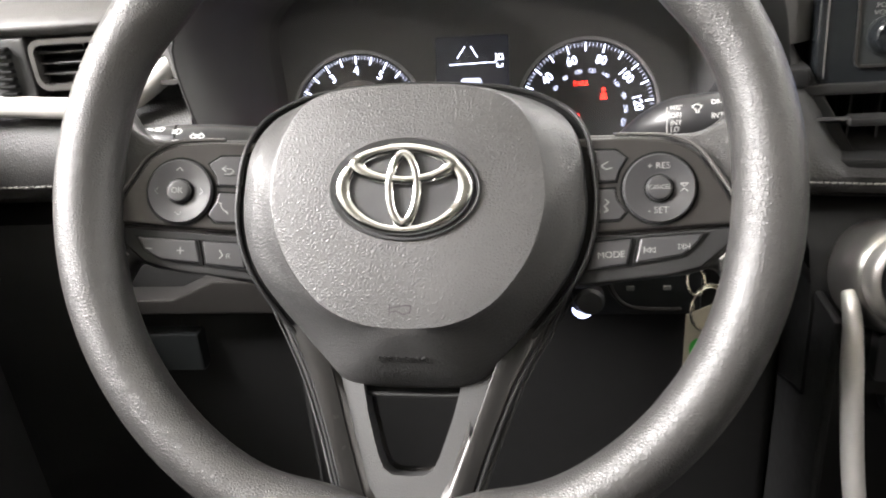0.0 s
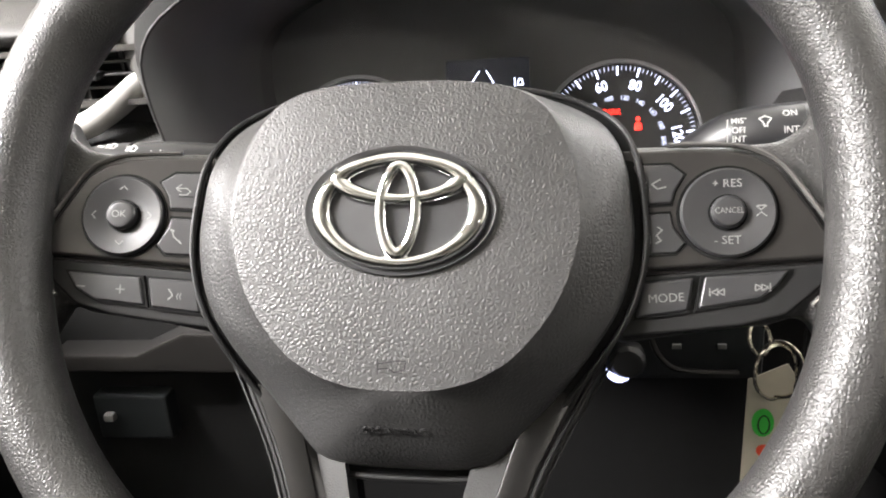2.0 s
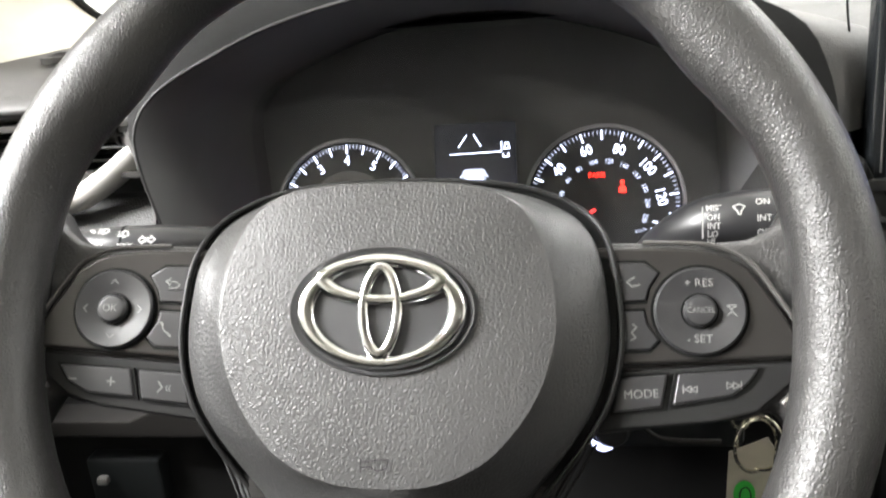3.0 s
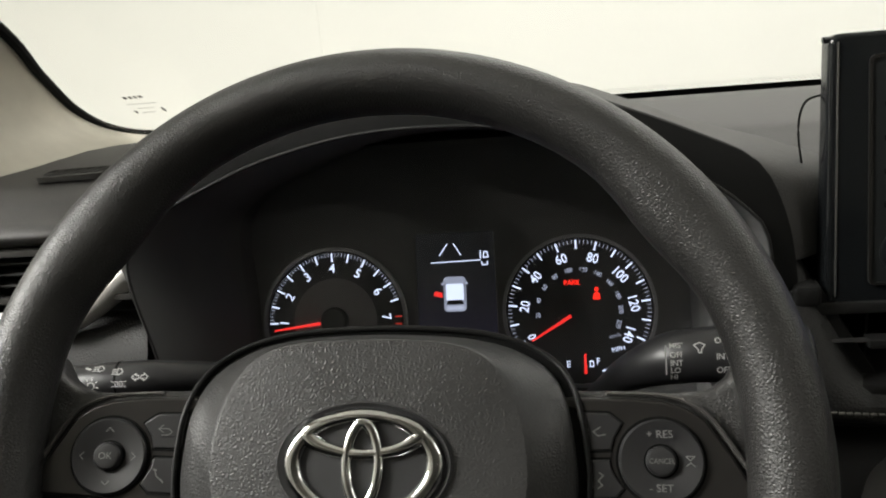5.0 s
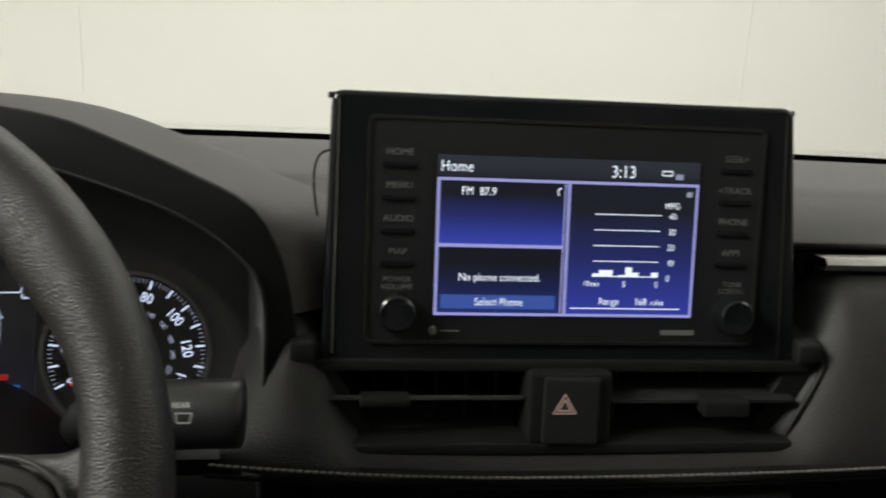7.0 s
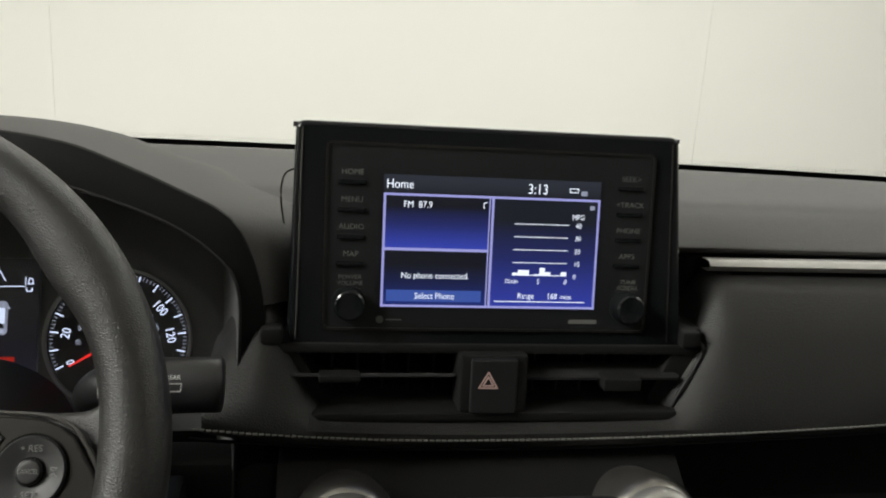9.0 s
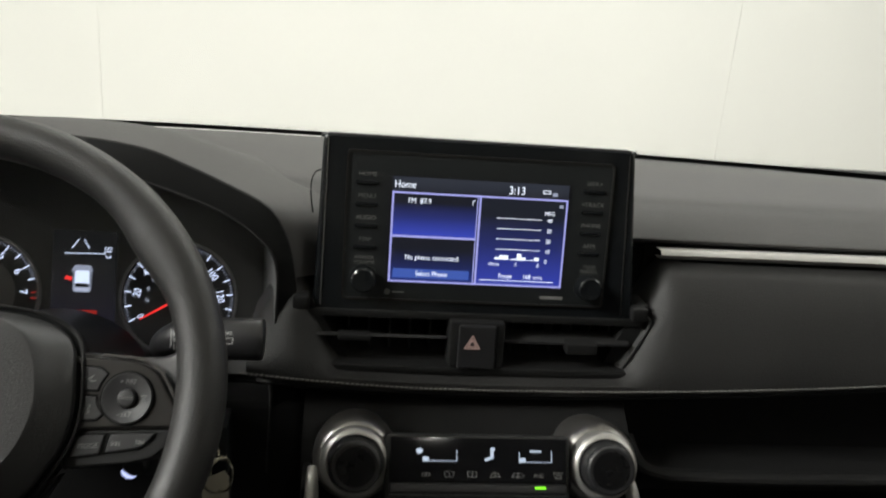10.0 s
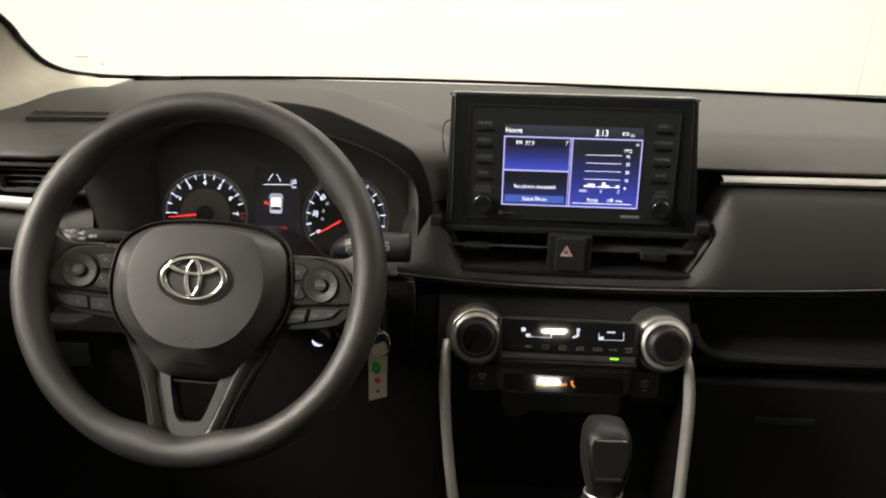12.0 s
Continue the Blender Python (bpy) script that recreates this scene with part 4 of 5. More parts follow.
def both_sides(points):
    """A closed outline from its half, whose first and last points lie on the middle line."""
    return points + [(-x, y) for x, y in points[-2:0:-1]]


half = [(0.0, 0.0548), (0.030, 0.0536), (0.048, 0.0512), (0.062, 0.0468), (0.0740, 0.0395), (0.0808, 0.0300), (0.0842, 0.0180), (0.0862, 0.003), (0.0868, -0.010), (0.0852, -0.0230), (0.0808, -0.0365), (0.0735, -0.0490), (0.0645, -0.0615), (0.0540, -0.0745), (0.0435, -0.0875), (0.0335, -0.0955), (0.0200, -0.0982), (0.0, -0.0986)]
PAD = smooth2(both_sides(half), 5)
inner_half = [(0.0, 0.0492), (0.030, 0.0478), (0.046, 0.0432), (0.0555, 0.0350), (0.0625, 0.0205), (0.0662, 0.003), (0.0660, -0.012), (0.0618, -0.028), (0.0545, -0.0420), (0.0440, -0.0545), (0.0360, -0.0605), (0.0270, -0.0648), (0.0180, -0.0674), (0.0110, -0.0682), (0.0060, -0.0684), (0.0030, -0.0685), (0.0015, -0.0685), (0.0, -0.0685)]
CREASE = smooth2(both_sides(inner_half), 5)


def sink(y):
    """How far the cover's upper and lower edges bend back."""
    return 0.014 * ease((y - 0.012) / 0.042) + 0.012 * ease((-0.040 - y) / 0.045)


def pad_ring(t, h):
    return [(a[0] + (b[0] - a[0]) * t, a[1] + (b[1] - a[1]) * t, h - sink(a[1]) * (1 - t) ** 1.5) for a, b in zip(PAD, CREASE)]


border = [pad_ring(0, -0.020), pad_ring(0, 0.0085), pad_ring(0.015, 0.0108), pad_ring(0.05, 0.0124), pad_ring(0.30, 0.0163), pad_ring(0.62, 0.0205), pad_ring(0.86, 0.0234), pad_ring(0.94, 0.0243), pad_ring(1.0, 0.0247)]
part("airbag_border", loft(border, closed=True), PAD_EDGE, wheel, "smooth bevelled border of the airbag cover", 60)
centre = []
for s in (1.0, 0.985, 0.95, 0.9, 0.75, 0.55, 0.3, 0.02):
    centre.append([(x * s, -0.004 + (y + 0.004) * s, 0.0247 + 0.0022 * (1 - s ** 3)) for x, y in CREASE])
part("airbag_cover", loft(centre, closed=True, caps=True), PAD_SKIN, wheel, "pebbled grey airbag cover", 60)
joint_rows = [[(x * k, -0.02 + (y + 0.02) * k, h - sink(y)) for x, y in PAD] for k, h in ((1.0, -0.010), (1.0, 0.0066), (1.046, 0.0062), (1.046, -0.010))]
part("cover_joint", loft(joint_rows + joint_rows[:1], closed=True), GROOVE, wheel, "dark joint round the cover")
part("cover_welt", tube([(x * 1.052, -0.02 + (y + 0.02) * 1.050, 0.0072 - sink(y)) for x, y in PAD], 0.0013, n=8, closed=True), RUBBER, wheel, "thin black welt")
words = lettering("SRS AIRBAG", 0.0047, 0, 0, 0.0, PAD_EDGE, wheel, depth=0.0003)
words.data.transform(pose(-0.001, -0.0836, 0.0146, 41))
stroke([(-0.0058, -0.0575), (-0.0058, -0.0625)], 0.0004, 0.0266, RUBBER, wheel, "horn_symbol")
stroke([(-0.0058, -0.0590), (0.0010, -0.0578), (0.0046, -0.0578), (0.0040, -0.0610), (0.0005, -0.0620), (-0.0022, -0.0604), (-0.0058, -0.0610)], 0.0004, 0.0266, RUBBER, wheel, "horn_symbol")

# Badge: three polished rings in an oval well.
BY = -0.0022
badge = part("badge_well", loft([[(x * k, BY + y * k, h) for x, y in ellipse(0, 0, 0.0362, 0.0246, 56)] for k, h in ((1.03, 0.0255), (1.0, 0.0282), (0.97, 0.0274), (0.94, 0.0266), (0.92, 0.0272), (0.3, 0.0276), (0.02, 0.0276))], closed=True, caps=True), BADGE_FACE, wheel, "oval dark well of the badge")


def oval(cy, a, b, w_side, w_top, h, base):
    """A polished ring with outer half axes a and b, broader at its sides than at its top."""
    rows = []
    for k in range(84):
        t = math.tau * k / 84
        c, s = math.cos(t), math.sin(t)
        n = Vector((c * b, s * a)).normalized()
        w = (w_top + (w_side - w_top) * abs(c) ** 1.6) / 2
        p = Vector((a * c, cy + b * s)) - n * w
        prof = ((-w, 0), (-w, h * 0.50), (-w * 0.78, h * 0.80), (-w * 0.50, h * 0.98), (0, h * 1.05), (w * 0.50, h * 0.98), (w * 0.78, h * 0.80), (w, h * 0.50), (w, 0))
        rows.append([(p.x + n.x * u, p.y + n.y * u, base + v) for u, v in prof])
    rows.append(rows[0])
    bm = loft(rows)
    bmesh.ops.remove_doubles(bm, verts=bm.verts, dist=1e-7)
    return part("badge_ring", bm, CHROME, badge, "polished chrome ring", 40)


oval(BY, 0.0335, 0.0224, 0.0074, 0.0046, 0.0036, 0.0266)
oval(BY + 0.0116, 0.0272, 0.0102, 0.0072, 0.0049, 0.0036, 0.0269)
oval(BY, 0.0091, 0.0196, 0.0047, 0.0058, 0.0038, 0.0268)


def side_spoke(s, name):
    web = [(0.070, 0.0300), (0.105, 0.0290), (0.126, 0.0280), (0.142, 0.0290), (0.150, 0.0350), (0.157, 0.047), (0.165, 0.044), (0.168, 0.0), (0.165, -0.044), (0.157, -0.054), (0.148, -0.036), (0.136, -0.040), (0.110, -0.043), (0.080, -0.048)]
    sp = part(name, prism(mirror(web, s), -0.012, 0.0045, 0.005, 3), RIM_SKIN, wheel, "grained spoke web", 60)
    face_line = [(0.080, 0.0262), (0.108, 0.0258), (0.122, 0.0245), (0.1310, 0.0218), (0.1385, 0.0170), (0.1490, 0.0010), (0.1565, -0.0125), (0.1562, -0.0160), (0.152, -0.0172), (0.088, -0.0212)]
    part("face_plate", prism(mirror(face_line, s), -0.004, 0.0095, 0.0018, 3), SPOKE, sp, "satin dark grey spoke plate")
    low = [(0.084, -0.0228), (0.1560, -0.0180), (0.1520, -0.0270), (0.1400, -0.0375), (0.1250, -0.0415), (0.082, -0.0465)]
    part("lower_plate", prism(mirror(low, s), -0.006, 0.0070, 0.0015, 3), RUBBER, sp, "black switch surround")
    edge = [(0.100, 0.0277), (0.122, 0.0266), (0.1330, 0.0232), (0.1410, 0.0172), (0.1515, 0.0010), (0.1590, -0.0125), (0.1590, -0.0170), (0.1545, -0.0270), (0.1480, -0.0340)]
    part("edge_strip", tube(curve_points([(s * x, y, 0.0078) for x, y in edge], 5), 0.0011, 0.0016, 8), EDGE, sp, "thin bead imitating the case's edge highlight strip")
    return sp


def switch(parent, name, outline, label="", z=0.0105, base=0.005):
    c = Vector((sum(p[0] for p in outline), sum(p[1] for p in outline))) / len(outline)
    part("joint", prism([(c.x + (x - c.x) * 1.08, c.y + (y - c.y) * 1.12) for x, y in outline], base, z - 0.0008, 0.0), GROOVE, parent)
    return part(name, prism(outline, base, z, 0.0010, 3), SWITCH, parent, label)


def dial_switch(parent, cx, cy):
    part("joint", lathe([(0.0180, 0.006), (0.0180, 0.0100)], 40, m=Matrix.Translation((cx, cy, 0))), GROOVE, parent)
    outer_key = part("round_switch", lathe([(0.0168, 0.006), (0.0168, 0.0112), (0.0160, 0.0120), (0.0085, 0.0108), (0.0066, 0.0100)], 44, m=Matrix.Translation((cx, cy, 0))), SWITCH, parent, "round rocker switch")
    part("joint", lathe([(0.0069, 0.009), (0.0069, 0.0108)], 32, m=Matrix.Translation((cx, cy, 0))), GROOVE, outer_key)
    part("centre_button", lathe([(0.0061, 0.009), (0.0061, 0.0126), (0.0052, 0.0136), (0.003, 0.0140)], 32, m=Matrix.Translation((cx, cy, 0))), SWITCH, outer_key, "domed centre button")
    return outer_key


LX, LY, RX, RY = -0.1212, -0.0004, 0.1203, 0.0001
ls, rs = side_spoke(-1, "driver_side_spoke"), side_spoke(1, "passenger_side_spoke")
dial_switch(ls, LX, LY)
dial_switch(rs, RX, RY)
lettering("OK", 0.0042, LX, LY, 0.0143, PRINT, ls)
lettering("CANCEL", 0.0031, RX, RY, 0.0143, PRINT, rs, squeeze=0.85)
for a in range(4):
    c, s = math.cos(a * math.pi / 2), math.sin(a * math.pi / 2)
    stroke([(LX + c * u - s * v, LY + s * u + c * v) for u, v in ((0.0108, -0.0016), (0.0124, 0), (0.0108, 0.0016))], 0.0004, 0.0121, PRINT, ls, "arrow")
lettering("+ RES", 0.0044, RX - 0.0003, RY + 0.0106, 0.0122, PRINT, rs)
lettering("- SET", 0.0044, RX - 0.0005, RY - 0.0107, 0.0122, PRINT, rs)
for y in (0.0014, -0.0014):
    stroke([(RX + 0.0096, RY + y * 1.3), (RX + 0.0112, RY + y * 0.3), (RX + 0.0130, RY + y * 1.4)], 0.0004, 0.0121, PRINT, rs, "gap_icon")
stroke([(RX + 0.0100, RY + 0.0020), (RX + 0.0128, RY + 0.0020)], 0.0005, 0.0121, PRINT, rs, "gap_icon")
switch(ls, "back_button", [(-0.0870, 0.0186), (-0.1010, 0.0183), (-0.1072, 0.0142), (-0.1032, 0.0082), (-0.1022, 0.0030), (-0.0890, 0.0026)])
switch(ls, "phone_button", [(-0.0895, -0.0012), (-0.1018, -0.0008), (-0.1024, -0.0052), (-0.1068, -0.0122), (-0.1030, -0.0162), (-0.0915, -0.0166)])
switch(rs, "distance_button", [(0.0865, 0.0198), (0.1005, 0.0194), (0.1058, 0.0152), (0.1020, 0.0092), (0.1008, 0.0042), (0.0885, 0.0038)])
switch(rs, "lane_button", [(0.0890, 0.0002), (0.1002, 0.0005), (0.1010, -0.0046), (0.1056, -0.0110), (0.1020, -0.0148), (0.0910, -0.0154)])
stroke([(-0.0925, 0.0082), (-0.0985, 0.0082)], 0.0004, 0.0108, GROOVE, ls, "return_icon")
stroke([(-0.0998, 0.0118), (-0.0955, 0.0118), (-0.0938, 0.0104), (-0.0955, 0.0090), (-0.0985, 0.0090)], 0.0004, 0.0108, PRINT, ls, "return_icon")
stroke([(-0.0978, 0.0134), (-0.1000, 0.0118), (-0.0978, 0.0102)], 0.0004, 0.0108, PRINT, ls, "return_icon")
stroke([(-0.1002, -0.0058), (-0.0994, -0.0088), (-0.0966, -0.0112)], 0.0005, 0.0108, FAINT, ls, "phone_icon")
stroke([(-0.1008, -0.0060), (-0.0995, -0.0064)], 0.0007, 0.0108, FAINT, ls, "phone_icon")
stroke([(-0.0972, -0.0104), (-0.0962, -0.0116)], 0.0007, 0.0108, FAINT, ls, "phone_icon")
stroke([(0.0965, 0.0136), (0.0935, 0.0118), (0.0955, 0.0100), (0.0985, 0.0106)], 0.0006, 0.0108, PRINT, rs, "radar_icon")
for k in (0, 1):
    stroke([(0.0915 - 0.0012 * k, 0.0128 + 0.0004 * k), (0.0909 - 0.0012 * k, 0.0116), (0.0915 - 0.0012 * k, 0.0104 - 0.0004 * k)], 0.0004, 0.0108, FAINT, rs, "radar_icon")
stroke([(0.0922, -0.0040), (0.0928, -0.0110)], 0.0005, 0.0108, FAINT, rs, "lane_icon")
stroke([(0.0955, -0.0048), (0.0970, -0.0060), (0.0950, -0.0080), (0.0966, -0.0100), (0.0948, -0.0110)], 0.0006, 0.0108, FAINT, rs, "lane_icon")
switch(ls, "volume_button", [(-0.1130, -0.0256), (-0.1435, -0.0240), (-0.1390, -0.0310), (-0.1310, -0.0356), (-0.1102, -0.0374)], z=0.0090)
switch(ls, "voice_button", [(-0.0900, -0.0268), (-0.1096, -0.0258), (-0.1072, -0.0380), (-0.0868, -0.0400)], z=0.0090)
switch(rs, "mode_button", [(0.0900, -0.0256), (0.1082, -0.0238), (0.1058, -0.0362), (0.0872, -0.0390)], z=0.0090)
switch(rs, "skip_button", [(0.1120, -0.0236), (0.1408, -0.0214), (0.1370, -0.0268), (0.1310, -0.0316), (0.1096, -0.0354)], z=0.0090)
stroke([(-0.1387, -0.0300), (-0.1352, -0.0302)], 0.0006, 0.0094, PRINT, ls, "minus")
stroke([(-0.1221, -0.0309), (-0.1187, -0.0311)], 0.0006, 0.0094, PRINT, ls, "plus")
stroke([(-0.1204, -0.0293), (-0.1204, -0.0327)], 0.0006, 0.0094, PRINT, ls, "plus")
stroke([(-0.1002, -0.0305), (-0.0985, -0.0330), (-0.1002, -0.0348)], 0.0006, 0.0094, FAINT, ls, "voice_icon")
for k in (0, 1):
    stroke([(-0.0962 + 0.0012 * k, -0.0322), (-0.0968 + 0.0012 * k, -0.0334), (-0.0962 + 0.0012 * k, -0.0346)], 0.0004, 0.0094, PRINT, ls, "voice_icon")
lettering("MODE", 0.0046, 0.0982, -0.0316, 0.0094, PRINT, rs, 0.06)
for x, y, s in ((0.1166, -0.0293, -1), (0.1312, -0.0276, 1)):
    for k in (0, 1):
        stroke([(x + s * (k * 0.0022 - 0.002), y + 0.0012), (x + s * (k * 0.0022 + 0.0002), y), (x + s * (k * 0.0022 - 0.002), y - 0.0012)], 0.0004, 0.0094, PRINT, rs, "skip_icon", True)
    stroke([(x + s * 0.0030, y + 0.0014), (x + s * 0.0030, y - 0.0014)], 0.0005, 0.0094, PRINT, rs, "skip_icon")

# The hub sits behind the rim's middle plane, and the spokes lean up to meet the rim.
for ob in wheel.children_recursive:
    if ob.name.split(".")[0] != "rim":
        ob.data.transform(Matrix.Translation(HUB))
for sp in (ls, rs):
    for ob in (sp, *sp.children_recursive):
        for v in ob.data.vertices:
            v.co.z += 0.13 * (abs(v.co.x) - 0.121)

# Forked lower spoke.
legs_out = [(0.0780, -0.0520), (0.0660, -0.0760), (0.0560, -0.0980), (0.0460, -0.1240), (0.0365, -0.1530), (0.0270, -0.1632), (0.0140, -0.1672), (0.0, -0.1676)]
legs_in = [(0.0, -0.1420), (0.0080, -0.1415), (0.0125, -0.1385), (0.0155, -0.1320), (0.0215, -0.1130), (0.0290, -0.0800)]
outline = legs_out + [(-x, y) for x, y in legs_out[-2::-1]] + [(-x, y) for x, y in legs_in[:0:-1]] + legs_in
fork = part("lower_spoke", prism(outline, -0.012, 0.0010, 0.0), BLACK, wheel, "forked lower spoke with dark edges", 60)
face_out = [(0.0735, -0.0535), (0.0608, -0.0765), (0.0500, -0.0980), (0.0402, -0.1240), (0.0312, -0.1515), (0.0245, -0.1602), (0.0130, -0.1632), (0.0, -0.1635)]
face_in = [(0.0, -0.1596), (0.0120, -0.1592), (0.0172, -0.1562), (0.0212, -0.1500), (0.0300, -0.1240), (0.0400, -0.0930), (0.0440, -0.0800)]
line = face_out + [(-x, y) for x, y in face_out[-2::-1]] + [(-x, y) for x, y in face_in[:0:-1]] + face_in
part("face_plate", prism(line, 0.000, 0.0045, 0.0008, 2), FORK, fork, "satin dark grey fork plate", 30)
for k, (grow, mat, r) in enumerate(((1.045, RUBBER, 0.0009), (1.10, RUBBER, 0.0006))):
    edge_line = [(x * grow, -0.08 + (y + 0.08) * (1 + (grow - 1) * 0.35), 0.0030 - 0.0014 * k) for x, y in face_out[:-1]]
    part("welt", tube(curve_points(edge_line + [(-x, y, z) for x, y, z in edge_line[::-1]], 4), r, n=6), mat, fork, "thin raised welt")
mouth = [(-x, y) for x, y in face_in[1:]][::-1] + face_in[1:]
hole = [(-x, y) for x, y in legs_in[1:]][::-1] + legs_in[1:]
well = [[(a[0] + (b[0] - a[0]) * k, a[1] + (b[1] - a[1]) * k, h) for a, b in zip(mouth, hole)] for k, h in ((0.0, 0.0036), (0.10, 0.0030), (0.5, -0.0035), (1.0, -0.0120), (1.05, -0.020))]
part("inner_slope", loft(well), FORK_SLOPE, fork, "satin slope round the opening, tinted lighter as if lit", 50)
for ob in (fork, *fork.children):
    ob.data.transform(Matrix(((1, 0, 0, 0), (0, 1, 0, 0), (0, -0.14, 1, -0.034), (0, 0, 0, 1))))

# ---------------------------------------------------------------- touch screen
unit = thing("touch_screen", pose(0.3635, 0.612, 1.12, 82.5), "glossy black touch screen unit showing a blue home page", "touch screen")


def round_corners(points, r, n=5):
    """The outline with its corners cut to arcs of about r."""
    out, pts = [], [Vector(p) for p in points]
    for k, p in enumerate(pts):
        a, b = (pts[k - 1] - p).normalized() * r, (pts[(k + 1) % len(pts)] - p).normalized() * r
        for i in range(n + 1):
            t = i / n
            q = p + a * (1 - t) ** 2 + b * t ** 2
            out.append((q.x, q.y))
    return out


case = round_corners([(-0.1385, -0.0645), (0.1455, -0.0645), (0.1325, 0.0915), (-0.1345, 0.0915)], 0.007)
part("case", prism(case, -0.016, 0.0, 0.0035, 4), GLOSS, unit, "glossy black case")
part("mount", block(-0.095, 0.100, -0.06, 0.045, -0.055, -0.012, 0.01), BLACK, unit, "moulded mount behind the screen")
# Slim paler beads stand in for highlights on the left and right edges.
part("edge_bead", tube([(-0.1318, -0.055, 0.0002), (-0.1302, 0.0865, 0.0002)], 0.0006, n=8), EDGE, unit, "thin bead imitating the case's edge highlight")
part("edge_bead", tube([(-0.1365, 0.0885, -0.006), (0.1345, 0.0885, -0.006)], 0.0018, n=8), SATIN_BLACK, unit)
part("edge_bead", tube([(0.1335, -0.056, 0.0002), (0.1275, 0.0865, 0.0002)], 0.0006, n=8), SPOKE, unit, "thin bead imitating the case's edge highlight")
plate_out, plate_in = rounded(-0.1145, 0.1155, -0.0490, 0.0785, 0.004), rounded(-0.1128, 0.1138, -0.0473, 0.0768, 0.003)
part("bezel_edge", ring_plate(plate_out, plate_in, -0.001, 0.0018), SPOKE, unit, "raised glossy rim")
part("bezel", prism(plate_in, -0.002, 0.0008), SATIN_BLACK, unit, "satin black bezel")
part("lcd", prism(rounded(-0.0790, 0.0785, -0.0345, 0.0590, 0.001), 0.0, 0.0010), DIAL, unit, "dark display glass")


def lit(name, x0, x1, y0, y1, mat, z=0.0013, label=""):
    return part(name, flat([(x0, y0), (x1, y0), (x1, y1), (x0, y1)], z), mat, unit, label)


lit("header", -0.0755, 0.0765, 0.0462, 0.0580, SCREEN_HEAD, label="dim header bar")
lit("page_frame", -0.0755, 0.0765, -0.0325, 0.0455, GLOW_LILAC, 0.0013, "lilac frame lines")
lit("radio_panel", -0.0738, -0.0028, 0.0085, 0.0438, SCREEN_UP, 0.0016, "dark blue radio panel")
lit("phone_panel", -0.0738, -0.0028, -0.0308, 0.0065, SCREEN_LOW, 0.0016, "dark phone panel")
lit("mileage_panel", 0.0008, 0.0748, -0.0308, 0.0438, SCREEN_RIGHT, 0.0016, "blue mileage chart panel")
lit("divider", -0.0019, -0.0010, -0.0308, 0.0438, SCREEN_HEAD, 0.0016)
lit("phone_button", -0.0718, -0.0058, -0.0285, -0.0205, GLOW_BUTTON, 0.0019, "blue select button")


def screen_text(words, size, x, y, mat=GLOW_TEXT, align="CENTER", squeeze=0.86):
    return lettering(words, size, x, y, 0.0022, mat, unit, align=align, squeeze=squeeze)


screen_text("Home", 0.0086, -0.0740, 0.0515, align="LEFT")
screen_text("3:13", 0.0100, 0.0310, 0.0510)
screen_text("FM  87.9", 0.0066, -0.0520, 0.0380)
screen_text("No phone connected.", 0.0062, -0.0385, -0.0105)
screen_text("Select Phone", 0.0062, -0.0385, -0.0246)
screen_text("MPG", 0.0052, 0.0610, 0.0325)
for k, n in enumerate((40, 30, 20, 10, 0)):
    screen_text(str(n), 0.0052, 0.0615 if n else 0.0605, 0.0265 - 0.0090 * k)
    if n:
        lit("chart_line", 0.0155, 0.0545, 0.0268 - 0.0090 * k, 0.0273 - 0.0090 * k, GLOW_TEXT, 0.0019)
lit("chart_line", 0.0155, 0.0545, -0.0090, -0.0084, GLOW_TEXT, 0.0019)
for x0, x1, h in ((0.0155, 0.0195, 0.0020), (0.0195, 0.0275, 0.0040), (0.0310, 0.0350, 0.0012), (0.0350, 0.0390, 0.0058), (0.0390, 0.0430, 0.0028), (0.0505, 0.0545, 0.0030)):
    lit("chart_bar", x0, x1, -0.0090, -0.0090 + h, GLOW_TEXT, 0.0021)
screen_text("10min", 0.0046, 0.0150, -0.0132)
screen_text("5", 0.0050, 0.0345, -0.0132)
screen_text("0", 0.0050, 0.0540, -0.0132)
screen_text("Range", 0.0058, 0.0260, -0.0235)
screen_text("168", 0.0058, 0.0450, -0.0235)
screen_text("miles", 0.0046, 0.0550, -0.0238)
lit("chart_line", 0.0035, 0.0690, -0.0278, -0.0272, GLOW_TEXT, 0.0019)
stroke([(-0.0065, 0.0370), (-0.0065, 0.0405), (-0.0045, 0.0410)], 0.0006, 0.0020, GLOW_TEXT, unit, "note_icon")
lit("corner_icon", 0.0690, 0.0725, 0.0380, 0.0410, GLOW_DIM, 0.0019)
stroke([(0.0540, 0.0500), (0.0600, 0.0500), (0.0600, 0.0525), (0.0540, 0.0525)], 0.0006, 0.0018, GLOW_TEXT, unit, "status_icon", True)
lit("status_icon", 0.0620, 0.0665, 0.0478, 0.0510, GLOW_DIM, 0.0018)
for k, w in enumerate(("HOME", "MENU", "AUDIO", "MAP")):
    lettering(w, 0.0054, -0.0965, 0.0585 - 0.0184 * k, 0.0013, FAINT, unit)
    part("key", block(-0.1062, -0.0872, 0.0500 - 0.0184 * k, 0.0532 - 0.0184 * k, 0.0, 0.0022, 0.0006), GLOSS, unit, "slim glossy key")
